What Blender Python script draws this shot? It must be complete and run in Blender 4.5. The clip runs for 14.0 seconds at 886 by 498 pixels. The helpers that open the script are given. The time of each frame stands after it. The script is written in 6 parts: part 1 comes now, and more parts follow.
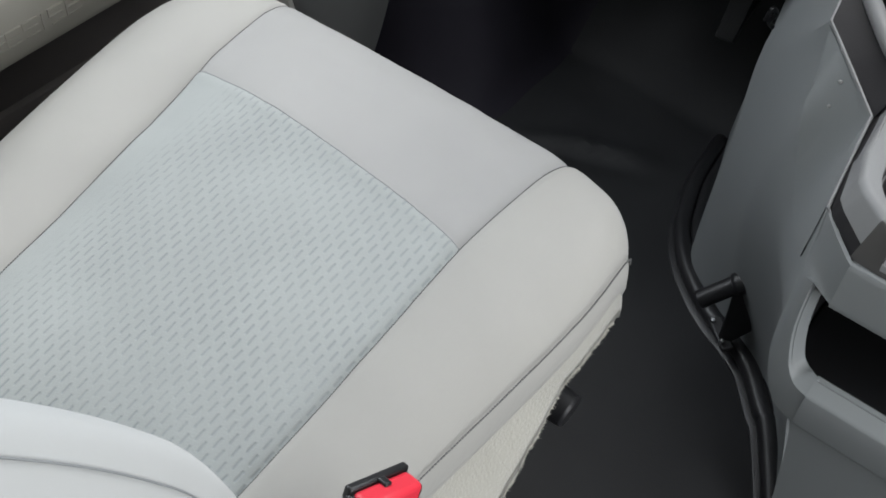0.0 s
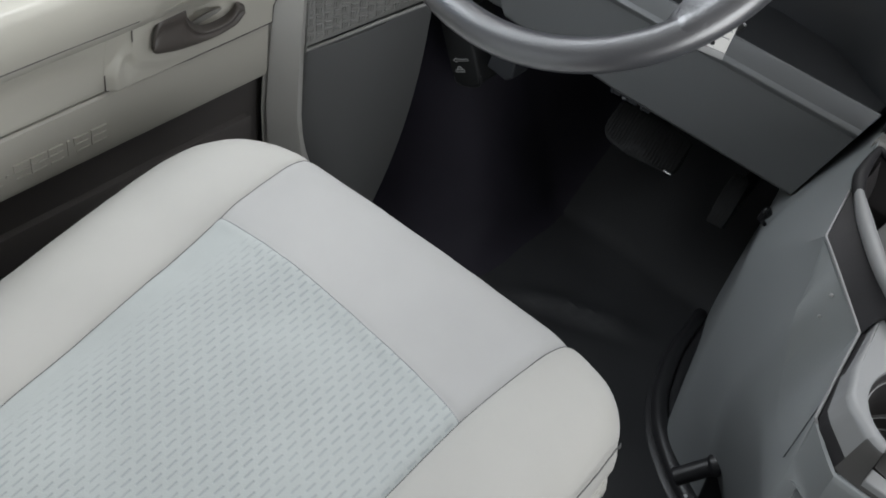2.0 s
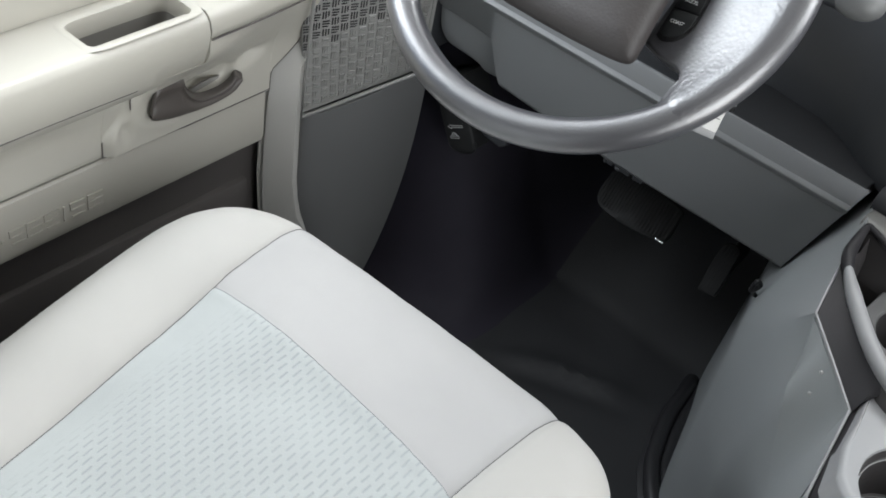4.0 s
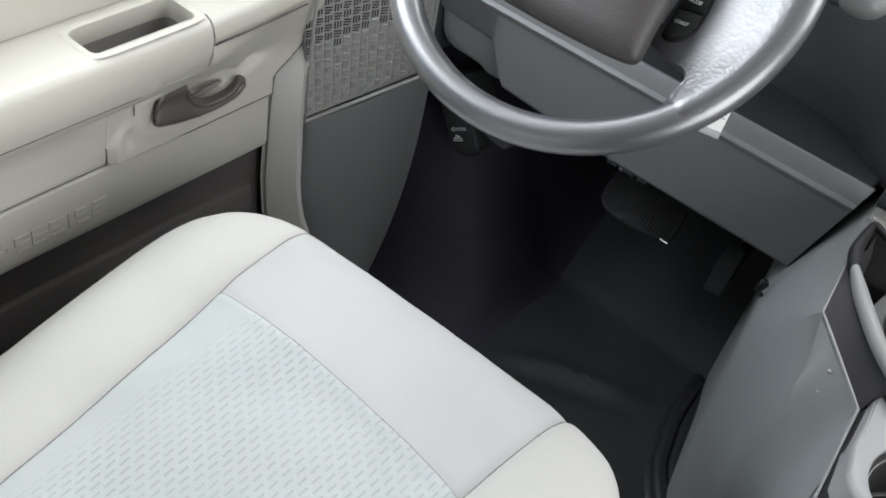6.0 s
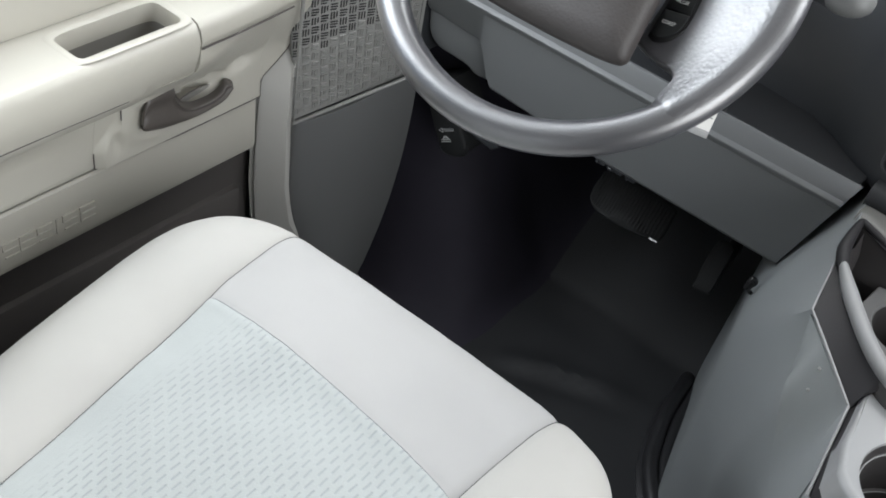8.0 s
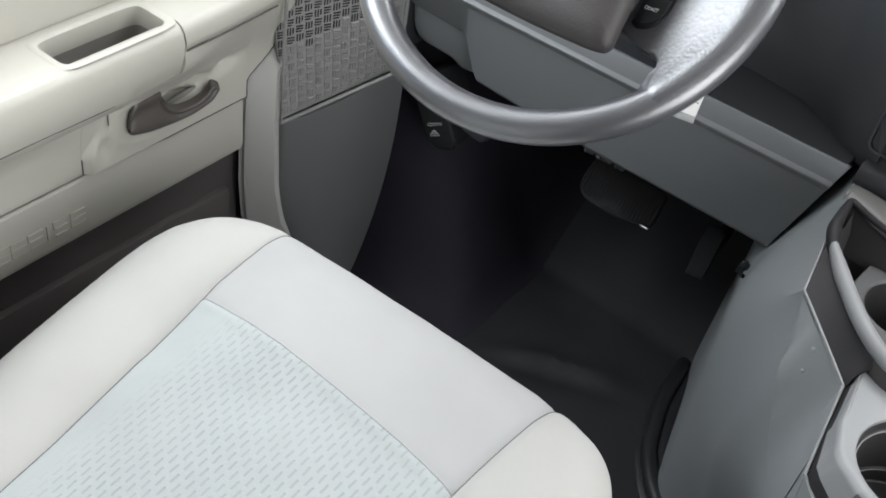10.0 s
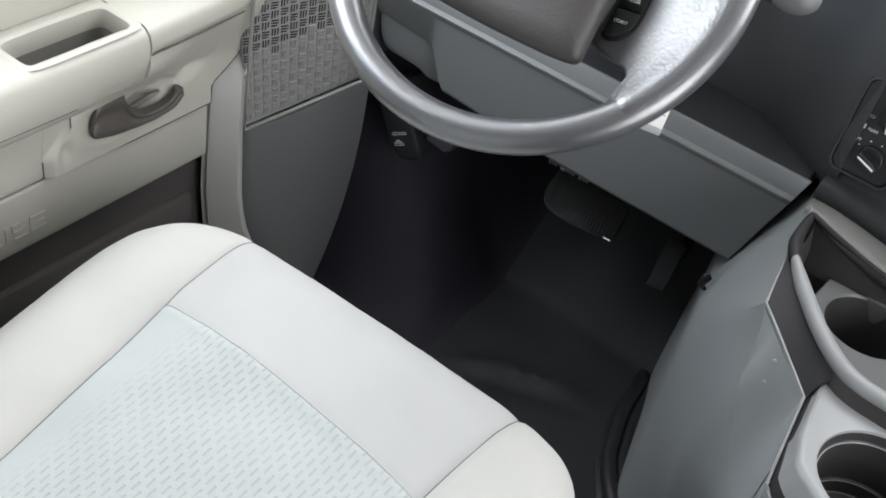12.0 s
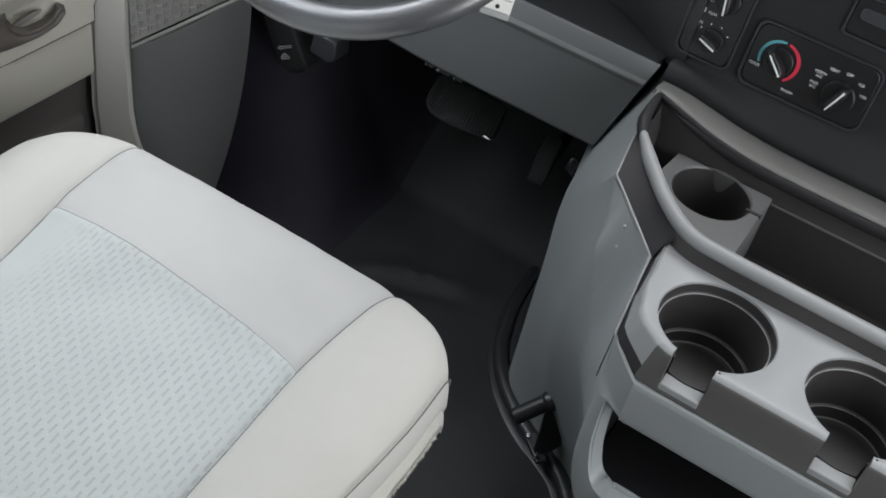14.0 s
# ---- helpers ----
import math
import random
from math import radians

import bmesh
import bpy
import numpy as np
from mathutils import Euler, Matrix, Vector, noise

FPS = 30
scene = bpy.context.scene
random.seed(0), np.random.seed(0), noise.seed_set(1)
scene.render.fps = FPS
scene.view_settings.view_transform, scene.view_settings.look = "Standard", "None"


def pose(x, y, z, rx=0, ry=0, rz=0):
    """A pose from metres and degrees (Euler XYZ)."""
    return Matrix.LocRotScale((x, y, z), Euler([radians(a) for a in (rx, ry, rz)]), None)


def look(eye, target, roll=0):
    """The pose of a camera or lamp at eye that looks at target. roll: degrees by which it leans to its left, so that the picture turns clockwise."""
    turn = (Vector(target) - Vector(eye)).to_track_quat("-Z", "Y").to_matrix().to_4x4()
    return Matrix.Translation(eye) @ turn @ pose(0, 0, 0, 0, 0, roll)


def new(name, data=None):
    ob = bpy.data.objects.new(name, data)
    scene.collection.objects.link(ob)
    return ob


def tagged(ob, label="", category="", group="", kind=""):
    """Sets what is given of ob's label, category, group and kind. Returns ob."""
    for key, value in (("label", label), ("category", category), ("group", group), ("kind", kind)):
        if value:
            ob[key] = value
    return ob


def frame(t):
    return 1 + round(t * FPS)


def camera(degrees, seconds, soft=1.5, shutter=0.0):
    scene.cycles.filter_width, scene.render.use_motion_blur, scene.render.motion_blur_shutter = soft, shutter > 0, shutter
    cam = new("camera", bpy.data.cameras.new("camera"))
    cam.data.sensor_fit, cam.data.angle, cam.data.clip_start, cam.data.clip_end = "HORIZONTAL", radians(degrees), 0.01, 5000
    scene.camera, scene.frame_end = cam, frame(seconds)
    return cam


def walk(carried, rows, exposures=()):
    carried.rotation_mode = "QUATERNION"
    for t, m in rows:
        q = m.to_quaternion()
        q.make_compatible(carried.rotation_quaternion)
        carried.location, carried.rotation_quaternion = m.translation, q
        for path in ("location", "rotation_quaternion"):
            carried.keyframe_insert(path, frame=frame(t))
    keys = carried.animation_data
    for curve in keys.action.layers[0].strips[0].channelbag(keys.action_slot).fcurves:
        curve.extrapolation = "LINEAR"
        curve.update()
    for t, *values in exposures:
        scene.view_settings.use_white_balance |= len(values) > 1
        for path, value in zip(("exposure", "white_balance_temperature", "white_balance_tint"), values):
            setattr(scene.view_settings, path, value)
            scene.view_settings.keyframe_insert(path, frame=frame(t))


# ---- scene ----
cam = camera(44.0, 14.0, soft=1.8)
PATH = [
    (0, (0.482, -0.079, 1.096), (-0.237, 0.994, -0.431), 5.6),
    (0.5, (0.447, -0.09, 1.11), (-0.274, 1.027, -0.383), 7.3),
    (1, (0.432, -0.095, 1.122), (-0.312, 1.048, -0.341), 7.8),
    (1.5, (0.442, -0.091, 1.143), (-0.31, 1.09, -0.285), 8.6),
    (2, (0.434, -0.099, 1.152), (-0.333, 1.128, -0.229), 12.5),
    (2.5, (0.433, -0.095, 1.155), (-0.348, 1.134, -0.217), 9.4),
    (3, (0.433, -0.091, 1.155), (-0.34, 1.153, -0.206), 11.2),
    (3.5, (0.425, -0.091, 1.174), (-0.347, 1.184, -0.159), 14.3),
    (4, (0.424, -0.092, 1.174), (-0.38, 1.18, -0.143), 12.9),
    (6.5, (0.419, -0.096, 1.173), (-0.389, 1.177, -0.141), 12.2),
    (7, (0.418, -0.098, 1.173), (-0.388, 1.181, -0.137), 12.3),
    (7.5, (0.417, -0.096, 1.175), (-0.379, 1.189, -0.135), 12.3),
    (8, (0.417, -0.094, 1.175), (-0.373, 1.191, -0.137), 12.1),
    (10.5, (0.421, -0.094, 1.174), (-0.357, 1.195, -0.143), 10.3),
    (11, (0.42, -0.097, 1.173), (-0.357, 1.19, -0.145), 11.0),
    (11.5, (0.416, -0.097, 1.173), (-0.318, 1.237, -0.123), 12.2),
    (12, (0.414, -0.101, 1.17), (-0.312, 1.246, -0.118), 13.0),
    (12.5, (0.422, -0.111, 1.153), (-0.308, 1.233, -0.137), 12.0),
    (13, (0.469, -0.134, 1.127), (-0.198, 1.122, -0.28), 10.5),
    (13.5, (0.511, -0.123, 1.143), (-0.109, 1.168, -0.254), 12.3),
    (14, (0.52, -0.145, 1.184), (-0.064, 1.221, -0.155), 13.4),
]
walk(cam, [(t, look(eye, target, roll)) for t, eye, target, roll in PATH],
     [(0, -0.52), (0.5, -0.84), (1, -0.86), (1.5, -0.8), (2, -0.6), (2.5, -0.45), (3, -0.35), (4, -0.12), (6.5, -0.08), (10.5, -0.08), (12, 0), (12.5, -0.06), (13, -0.38), (13.5, -0.54), (14, -0.35)])  # end of PATH]

# ---- world and light ----
world = bpy.data.worlds.new("world")
scene.world = world
world.use_nodes = True
wn = world.node_tree
sky = wn.nodes.new("ShaderNodeTexSky")
sky.sky_type = "NISHITA"
sky.sun_disc = False
sky.sun_elevation, sky.sun_rotation = radians(48), radians(-60)
wn.nodes["Background"].inputs["Strength"].default_value = 0.12
wn.links.new(sky.outputs[0], wn.nodes["Background"].inputs["Color"])

sun = new("sun", bpy.data.lights.new("sun", "SUN"))
sun.data.energy, sun.data.angle, sun.data.color = 0.8, radians(15), (1.0, 0.97, 0.92)
sun.matrix_world = look((-3, 3.5, 5), (0, 0.3, 0.4))


def window_light(name, m, w, h, power, colour):
    lamp = new(name, bpy.data.lights.new(name, "AREA"))
    lamp.data.shape, lamp.data.size, lamp.data.size_y = "RECTANGLE", w, h
    lamp.data.energy, lamp.data.color = power, colour
    lamp.matrix_world = m


window_light("windscreen_daylight", look((0.35, 1.12, 1.16), (0.2, 0.2, 0.45)), 1.5, 0.5, 17, (0.958, 0.983, 1.0))
window_light("driver_window_daylight", look((-0.545, 0.50, 1.12), (0.2, 0.52, 0.80)), 0.62, 0.44, 12, (0.90, 0.955, 1.0))
# added fill from the passenger side; the open doorway is assumed
window_light("added_side_fill", look((1.385, 0.20, 0.80), (0.1, 0.22, 0.45)), 0.9, 1.0, 20, (0.97, 0.985, 0.993))


# ---- materials ----
def node_mat(name, base, rough=0.6, metal=0.0, grain=0.0, grain_scale=600.0, vary=0.12, vary_scale=6.0, bump=0.25,
             kind="noise", sheen=0.0, spec=0.5, coat=0.0):
    """Base colour with blotches at a large scale, fine relief and roughness change at a small one. Object space is metres."""
    m = bpy.data.materials.new(name)
    m.use_nodes = True
    nt = m.node_tree
    b = nt.nodes["Principled BSDF"]
    b.inputs["Metallic"].default_value = metal
    b.inputs["Specular IOR Level"].default_value = spec
    b.inputs["Sheen Weight"].default_value = sheen
    b.inputs["Coat Weight"].default_value, b.inputs["Coat Roughness"].default_value = coat, 0.30
    b.inputs["Coat IOR"].default_value = 1.9
    geo = nt.nodes.new("ShaderNodeTexCoord")
    big = nt.nodes.new("ShaderNodeTexNoise")
    big.inputs["Scale"].default_value, big.inputs["Detail"].default_value = vary_scale, 5
    nt.links.new(geo.outputs["Object"], big.inputs["Vector"])
    ramp = nt.nodes.new("ShaderNodeMix")
    ramp.data_type = "RGBA"
    lo = tuple(c * (1 - vary) for c in base)
    hi = tuple(min(1, c * (1 + vary)) for c in base)
    ramp.inputs["A"].default_value, ramp.inputs["B"].default_value = (*lo, 1), (*hi, 1)
    nt.links.new(big.outputs["Fac"], ramp.inputs["Factor"])
    nt.links.new(ramp.outputs["Result"], b.inputs["Base Color"])
    mr = nt.nodes.new("ShaderNodeMapRange")
    mr.inputs["To Min"].default_value, mr.inputs["To Max"].default_value = rough - 0.06, rough + 0.06
    nt.links.new(big.outputs["Fac"], mr.inputs["Value"])
    nt.links.new(mr.outputs["Result"], b.inputs["Roughness"])
    if grain > 0:
        if kind == "voronoi":
            fine = nt.nodes.new("ShaderNodeTexVoronoi")
            fine.feature = "SMOOTH_F1"
            out = fine.outputs["Distance"]
        elif kind == "weave":
            # ribbed knit: fine bands fore and aft, broken up across
            fine = nt.nodes.new("ShaderNodeTexWave")
            fine.bands_direction = "X"
            fine.inputs["Distortion"].default_value, fine.inputs["Detail"].default_value, fine.inputs["Detail Scale"].default_value = 1.4, 2, 1.6
            out = fine.outputs["Fac"]
        else:
            fine = nt.nodes.new("ShaderNodeTexNoise")
            fine.inputs["Detail"].default_value = 3
            out = fine.outputs["Fac"]
        fine.inputs["Scale"].default_value = grain_scale
        nt.links.new(geo.outputs["Object"], fine.inputs["Vector"])
        bm_node = nt.nodes.new("ShaderNodeBump")
        bm_node.inputs["Strength"].default_value, bm_node.inputs["Distance"].default_value = bump, grain
        nt.links.new(out, bm_node.inputs["Height"])
        nt.links.new(bm_node.outputs["Normal"], b.inputs["Normal"])
        if coat:
            nt.links.new(bm_node.outputs["Normal"], b.inputs["Coat Normal"])
    return m


def maths(nt, op, a, b=None):
    n = nt.nodes.new("ShaderNodeMath")
    n.operation = op
    for i, v in enumerate((a, b)):
        if v is None:
            continue
        if isinstance(v, (int, float)):
            n.inputs[i].default_value = v
        else:
            nt.links.new(v, n.inputs[i])
    return n.outputs[0]


def dashed_cloth(name, base, dark):
    """Knitted cloth with staggered short sunken dashes that run fore and aft."""
    m = node_mat(name, base, 0.85, grain=0.0007, grain_scale=900, vary=0.22, vary_scale=6, bump=0.4, sheen=0.3)
    nt = m.node_tree
    b = nt.nodes["Principled BSDF"]
    co = nt.nodes.new("ShaderNodeTexCoord")
    sep = nt.nodes.new("ShaderNodeSeparateXYZ")
    wob = nt.nodes.new("ShaderNodeTexNoise")
    wob.inputs["Scale"].default_value = 60
    nt.links.new(co.outputs["Object"], wob.inputs["Vector"])
    nt.links.new(co.outputs["Object"], sep.inputs[0])
    u = maths(nt, "ADD", maths(nt, "DIVIDE", sep.outputs[0], 0.0075), maths(nt, "MULTIPLY", wob.outputs["Fac"], 0.25))
    col = maths(nt, "FLOOR", u)
    fu = maths(nt, "FRACT", u)
    v = maths(nt, "ADD", maths(nt, "DIVIDE", sep.outputs[1], 0.0155), maths(nt, "MULTIPLY", col, 0.38))
    fv = maths(nt, "FRACT", v)
    across = maths(nt, "SUBTRACT", 1.0, maths(nt, "MULTIPLY", maths(nt, "ABSOLUTE", maths(nt, "SUBTRACT", fu, 0.5)), 4.2))
    along = maths(nt, "MULTIPLY", maths(nt, "SUBTRACT", 0.38, maths(nt, "ABSOLUTE", maths(nt, "SUBTRACT", fv, 0.5))), 9.0)
    dash = maths(nt, "MULTIPLY", maths(nt, "MINIMUM", maths(nt, "MAXIMUM", across, 0.0), 1.0), maths(nt, "MINIMUM", maths(nt, "MAXIMUM", along, 0.0), 1.0))
    worn = nt.nodes.new("ShaderNodeTexNoise")
    worn.inputs["Scale"].default_value, worn.inputs["Detail"].default_value = 14, 4
    nt.links.new(co.outputs["Object"], worn.inputs["Vector"])
    fade = nt.nodes.new("ShaderNodeMapRange")
    fade.inputs["From Min"].default_value, fade.inputs["From Max"].default_value = 0.35, 0.65
    fade.inputs["To Min"].default_value, fade.inputs["To Max"].default_value = 0.55, 1.0
    nt.links.new(worn.outputs["Fac"], fade.inputs["Value"])
    dash = maths(nt, "MULTIPLY", dash, fade.outputs["Result"])
    # the pattern stops short of the door-side seam
    plain = nt.nodes.new("ShaderNodeMapRange")
    plain.inputs["From Min"].default_value, plain.inputs["From Max"].default_value = -0.132, -0.100
    nt.links.new(sep.outputs[0], plain.inputs["Value"])
    dash = maths(nt, "MULTIPLY", dash, plain.outputs["Result"])
    old = b.inputs["Base Color"].links[0].from_socket
    mix = nt.nodes.new("ShaderNodeMix")
    mix.data_type = "RGBA"
    mix.inputs["B"].default_value = (*dark, 1)
    nt.links.new(old, mix.inputs["A"])
    nt.links.new(dash, mix.inputs["Factor"])
    nt.links.new(mix.outputs["Result"], b.inputs["Base Color"])
    bn = nt.nodes.new("ShaderNodeBump")
    bn.invert = True
    bn.inputs["Strength"].default_value, bn.inputs["Distance"].default_value = 0.5, 0.0012
    nt.links.new(dash, bn.inputs["Height"])
    nt.links.new(b.inputs["Normal"].links[0].from_socket, bn.inputs["Normal"])
    nt.links.new(bn.outputs["Normal"], b.inputs["Normal"])
    return m


M_INSERT = dashed_cloth("insert_cloth", (0.360, 0.381, 0.375), (0.268, 0.292, 0.293))
M_CLOTH = node_mat("grey_cloth", (0.367, 0.363, 0.356), 0.8, grain=0.0006, grain_scale=230, kind="weave", bump=0.3, vary=0.11, vary_scale=7, sheen=0.2)
M_BOLSTER = node_mat("bolster_cloth", (0.390, 0.380, 0.357), 0.75, grain=0.0006, grain_scale=230, kind="weave", bump=0.17, vary=0.12, vary_scale=6, sheen=0.2)
M_BACKREST = node_mat("backrest_cloth", (0.435, 0.442, 0.438), 0.75, grain=0.0005, grain_scale=1300, vary=0.06, vary_scale=6, sheen=0.2)
M_FLEECE = node_mat("fleece_backing", (0.43, 0.415, 0.37), 0.95, grain=0.003, grain_scale=350, vary=0.1, vary_scale=20, bump=0.6, sheen=0.5)
M_SEAM = node_mat("seam_shade", (0.24, 0.25, 0.255), 0.85, vary=0.1)
M_THREAD = node_mat("thread", (0.12, 0.12, 0.12), 0.8, vary=0.1)
M_DOOR = node_mat("door_plastic", (0.425, 0.407, 0.358), 0.42, grain=0.0004, grain_scale=1100, vary=0.03, kind="voronoi")
M_PILLAR = node_mat("pillar_plastic", (0.455, 0.446, 0.420), 0.45, grain=0.0004, grain_scale=1100, vary=0.04, kind="voronoi")
M_VENT = node_mat("vent_plastic", (0.250, 0.247, 0.237), 0.45, grain=0.0004, grain_scale=1100, vary=0.04, kind="voronoi")
M_TRIM = node_mat("grey_plastic", (0.130, 0.132, 0.131), 0.45, grain=0.0004, grain_scale=1100, vary=0.04, kind="voronoi")
M_DARKTRIM = node_mat("dark_plastic", (0.034, 0.036, 0.040), 0.40, grain=0.0004, grain_scale=1000, vary=0.12, kind="voronoi")
M_STACK = node_mat("stack_plastic", (0.020, 0.021, 0.023), 0.48, spec=0.25, grain=0.0004, grain_scale=1000, vary=0.12, kind="voronoi")
M_POCKET = node_mat("pocket_plastic", (0.088, 0.079, 0.076), 0.6, grain=0.0004, grain_scale=1000, vary=0.1, kind="voronoi")
M_HANDLE = node_mat("handle_plastic", (0.075, 0.066, 0.06), 0.38, grain=0.0003, grain_scale=1200, vary=0.08)
M_KNEE = node_mat("knee_plastic", (0.136, 0.141, 0.144), 0.48, grain=0.0004, grain_scale=1000, vary=0.05, kind="voronoi")
M_COVER = node_mat("cover_plastic", (0.248, 0.262, 0.266), 0.48, grain=0.0004, grain_scale=1000, vary=0.05, kind="voronoi")
M_CONSOLE = node_mat("console_plastic", (0.24, 0.242, 0.246), 0.40, grain=0.0004, grain_scale=1000, vary=0.05, kind="voronoi")
# near-black for tray trim, also for groove shade and the corner's dark reflection
M_SHOULDER = node_mat("dark_trim_and_shade", (0.024, 0.023, 0.025), 0.5, spec=0.2, grain=0.0004, grain_scale=1000, vary=0.08, kind="voronoi")
M_LEDGE = node_mat("ledge_plastic", (0.150, 0.148, 0.140), 0.5, grain=0.0004, grain_scale=1000, vary=0.06, kind="voronoi")
# console plastic darkened to stand in for shade on rear-facing deck faces
M_DECK_SHADE = node_mat("deck_face_shade", (0.082, 0.079, 0.077), 0.45, grain=0.0004, grain_scale=1000, vary=0.08, kind="voronoi")
M_INSERTCUP = node_mat("insert_plastic", (0.115, 0.115, 0.115), 0.45, grain=0.0004, grain_scale=1000, vary=0.08, kind="voronoi")
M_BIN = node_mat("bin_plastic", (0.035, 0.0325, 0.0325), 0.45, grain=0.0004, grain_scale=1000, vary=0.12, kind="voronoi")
M_VINYL = node_mat("floor_vinyl", (0.0295, 0.0302, 0.0322), 0.58, spec=0.28, grain=0.0006, grain_scale=500, vary=0.25, vary_scale=9, kind="voronoi")
M_PAD = node_mat("arch_padding", (0.0275, 0.0252, 0.0345), 0.7, spec=0.2, grain=0.0008, grain_scale=420, vary=0.3, vary_scale=11)
M_RUBBER = node_mat("black_rubber", (0.020, 0.020, 0.022), 0.42, spec=0.5, grain=0.0003, grain_scale=700, vary=0.2, vary_scale=20)
M_PEDAL = node_mat("pedal_rubber", (0.020, 0.0205, 0.021), 0.62, spec=0.2, grain=0.0003, grain_scale=700, vary=0.2, vary_scale=20)
M_LEATHER = node_mat("wheel_leather", (0.050, 0.050, 0.056), 0.38, grain=0.0007, grain_scale=640, vary=0.15, vary_scale=14, bump=0.17, spec=1.0, kind="voronoi", coat=0.75)
M_SPOKE = node_mat("spoke_leather", (0.046, 0.046, 0.052), 0.38, grain=0.0012, grain_scale=330, vary=0.15, vary_scale=14, bump=0.2, kind="voronoi", spec=0.9, coat=0.55)
M_HUB = node_mat("airbag_cover", (0.042, 0.037, 0.036), 0.5, grain=0.0008, grain_scale=420, vary=0.1, vary_scale=14, bump=0.3, kind="voronoi")
M_BLACK = node_mat("black_panel", (0.012, 0.012, 0.013), 0.35, vary=0.15)
M_SWITCH = node_mat("switch_plastic", (0.022, 0.024, 0.025), 0.42, grain=0.0003, grain_scale=1200, vary=0.1)
M_CHROME = node_mat("bright_metal", (0.75, 0.75, 0.75), 0.25, metal=1.0, vary=0.05)
M_RED = node_mat("red_plastic", (0.75, 0.03, 0.055), 0.4, vary=0.05)
M_SYMBOL = node_mat("dim_print", (0.34, 0.34, 0.34), 0.6, vary=0.1)
# darker door plastic, standing in for shade inside the door's hollows
M_HOLLOW_SHADE = node_mat("door_hollow_shade", (0.17, 0.162, 0.148), 0.5, grain=0.0004, grain_scale=1100, vary=0.06, kind="voronoi")
M_WHITE = node_mat("white_print", (0.75, 0.76, 0.76), 0.5, vary=0.04)
M_BLUEPRINT = node_mat("blue_print", (0.10, 0.36, 0.42), 0.5, vary=0.04)
M_REDPRINT = node_mat("red_print", (0.62, 0.03, 0.07), 0.5, vary=0.04)
M_PAPER = node_mat("paper_label", (0.82, 0.81, 0.78), 0.6, vary=0.03)
M_LINER = node_mat("headliner", (0.55, 0.54, 0.52), 0.9, grain=0.001, grain_scale=500, vary=0.06)
M_OUTSIDE = node_mat("asphalt", (0.16, 0.16, 0.155), 0.9, grain=0.004, grain_scale=120, vary=0.2, vary_scale=1.2)


# ---- mesh helpers ----
def finish(me, angle=38):
    me.polygons.foreach_set("use_smooth", [True] * len(me.polygons))
    me.set_sharp_from_angle(angle=radians(angle))


def part(name, bm, material, parent=None, label="", angle=38, bevel=0.0, segs=3):
    bmesh.ops.remove_doubles(bm, verts=bm.verts, dist=1e-6)
    bmesh.ops.recalc_face_normals(bm, faces=bm.faces)
    me = bpy.data.meshes.new(name)
    bm.to_mesh(me)
    bm.free()
    finish(me, angle)
    me.materials.append(material)
    ob = new(name, me)
    ob.parent = parent
    if label:
        ob["label"] = label
    if bevel:
        mod = ob.modifiers.new("bevel", "BEVEL")
        mod.width, mod.segments, mod.limit_method, mod.angle_limit = bevel, segs, "ANGLE", radians(35)
    return ob


def thing(name, label, category, at=(0, 0, 0), group="", kind=""):
    ob = new(name)
    ob.empty_display_size = 0.05
    ob.matrix_world = Matrix.Translation(at)
    return tagged(ob, label, category, group, kind)


def box(bm, lo, hi, m=None):
    lo, hi = Vector(lo), Vector(hi)
    mat = Matrix.Translation((lo + hi) / 2) @ Matrix.Diagonal((*(hi - lo), 1))
    bmesh.ops.create_cube(bm, size=1, matrix=(m @ mat) if m else mat)
    return bm


def prism(bm, pts, off):
    """A polygon of 3D points carried along off, closed."""
    a = [bm.verts.new(p) for p in pts]
    b = [bm.verts.new(Vector(p) + Vector(off)) for p in pts]
    n = len(pts)
    bm.faces.new(a)
    bm.faces.new(b[::-1])
    for i in range(n):
        bm.faces.new((a[i], b[i], b[(i + 1) % n], a[(i + 1) % n]))
    return bm


def loft(bm, rows, closed=False, caps=False):
    vs = [[bm.verts.new(p) for p in row] for row in rows]
    n = len(vs[0])
    for r0, r1 in zip(vs, vs[1:]):
        for i in range(n if closed else n - 1):
            j = (i + 1) % n
            bm.faces.new((r0[i], r0[j], r1[j], r1[i]))
    if caps and closed:
        bm.faces.new(vs[0][::-1])
        bm.faces.new(vs[-1])
    return vs


def sheet(bm, rows, off):
    """A lofted surface with thickness: rows of points and the same rows moved by off."""
    off = Vector(off)
    a = loft(bm, rows)
    b = loft(bm, [[Vector(p) + off for p in row] for row in rows])
    edge = lambda v: v[0] + [r[-1] for r in v[1:-1]] + v[-1][::-1] + [r[0] for r in v[-2:0:-1]]
    ea, eb = edge(a), edge(b)
    n = len(ea)
    for i in range(n):
        bm.faces.new((ea[i], ea[(i + 1) % n], eb[(i + 1) % n], eb[i]))


def smooth_line(pts, per=8):
    """Catmull-Rom through the points."""
    pts = [Vector(p) for p in pts]
    out = []
    for i in range(len(pts) - 1):
        p0, p1, p2, p3 = pts[max(i - 1, 0)], pts[i], pts[i + 1], pts[min(i + 2, len(pts) - 1)]
        for k in range(per):
            t = k / per
            out.append(0.5 * (2 * p1 + (p2 - p0) * t + (2 * p0 - 5 * p1 + 4 * p2 - p3) * t * t + (3 * p1 - p0 - 3 * p2 + p3) * t ** 3))
    out.append(pts[-1])
    return out


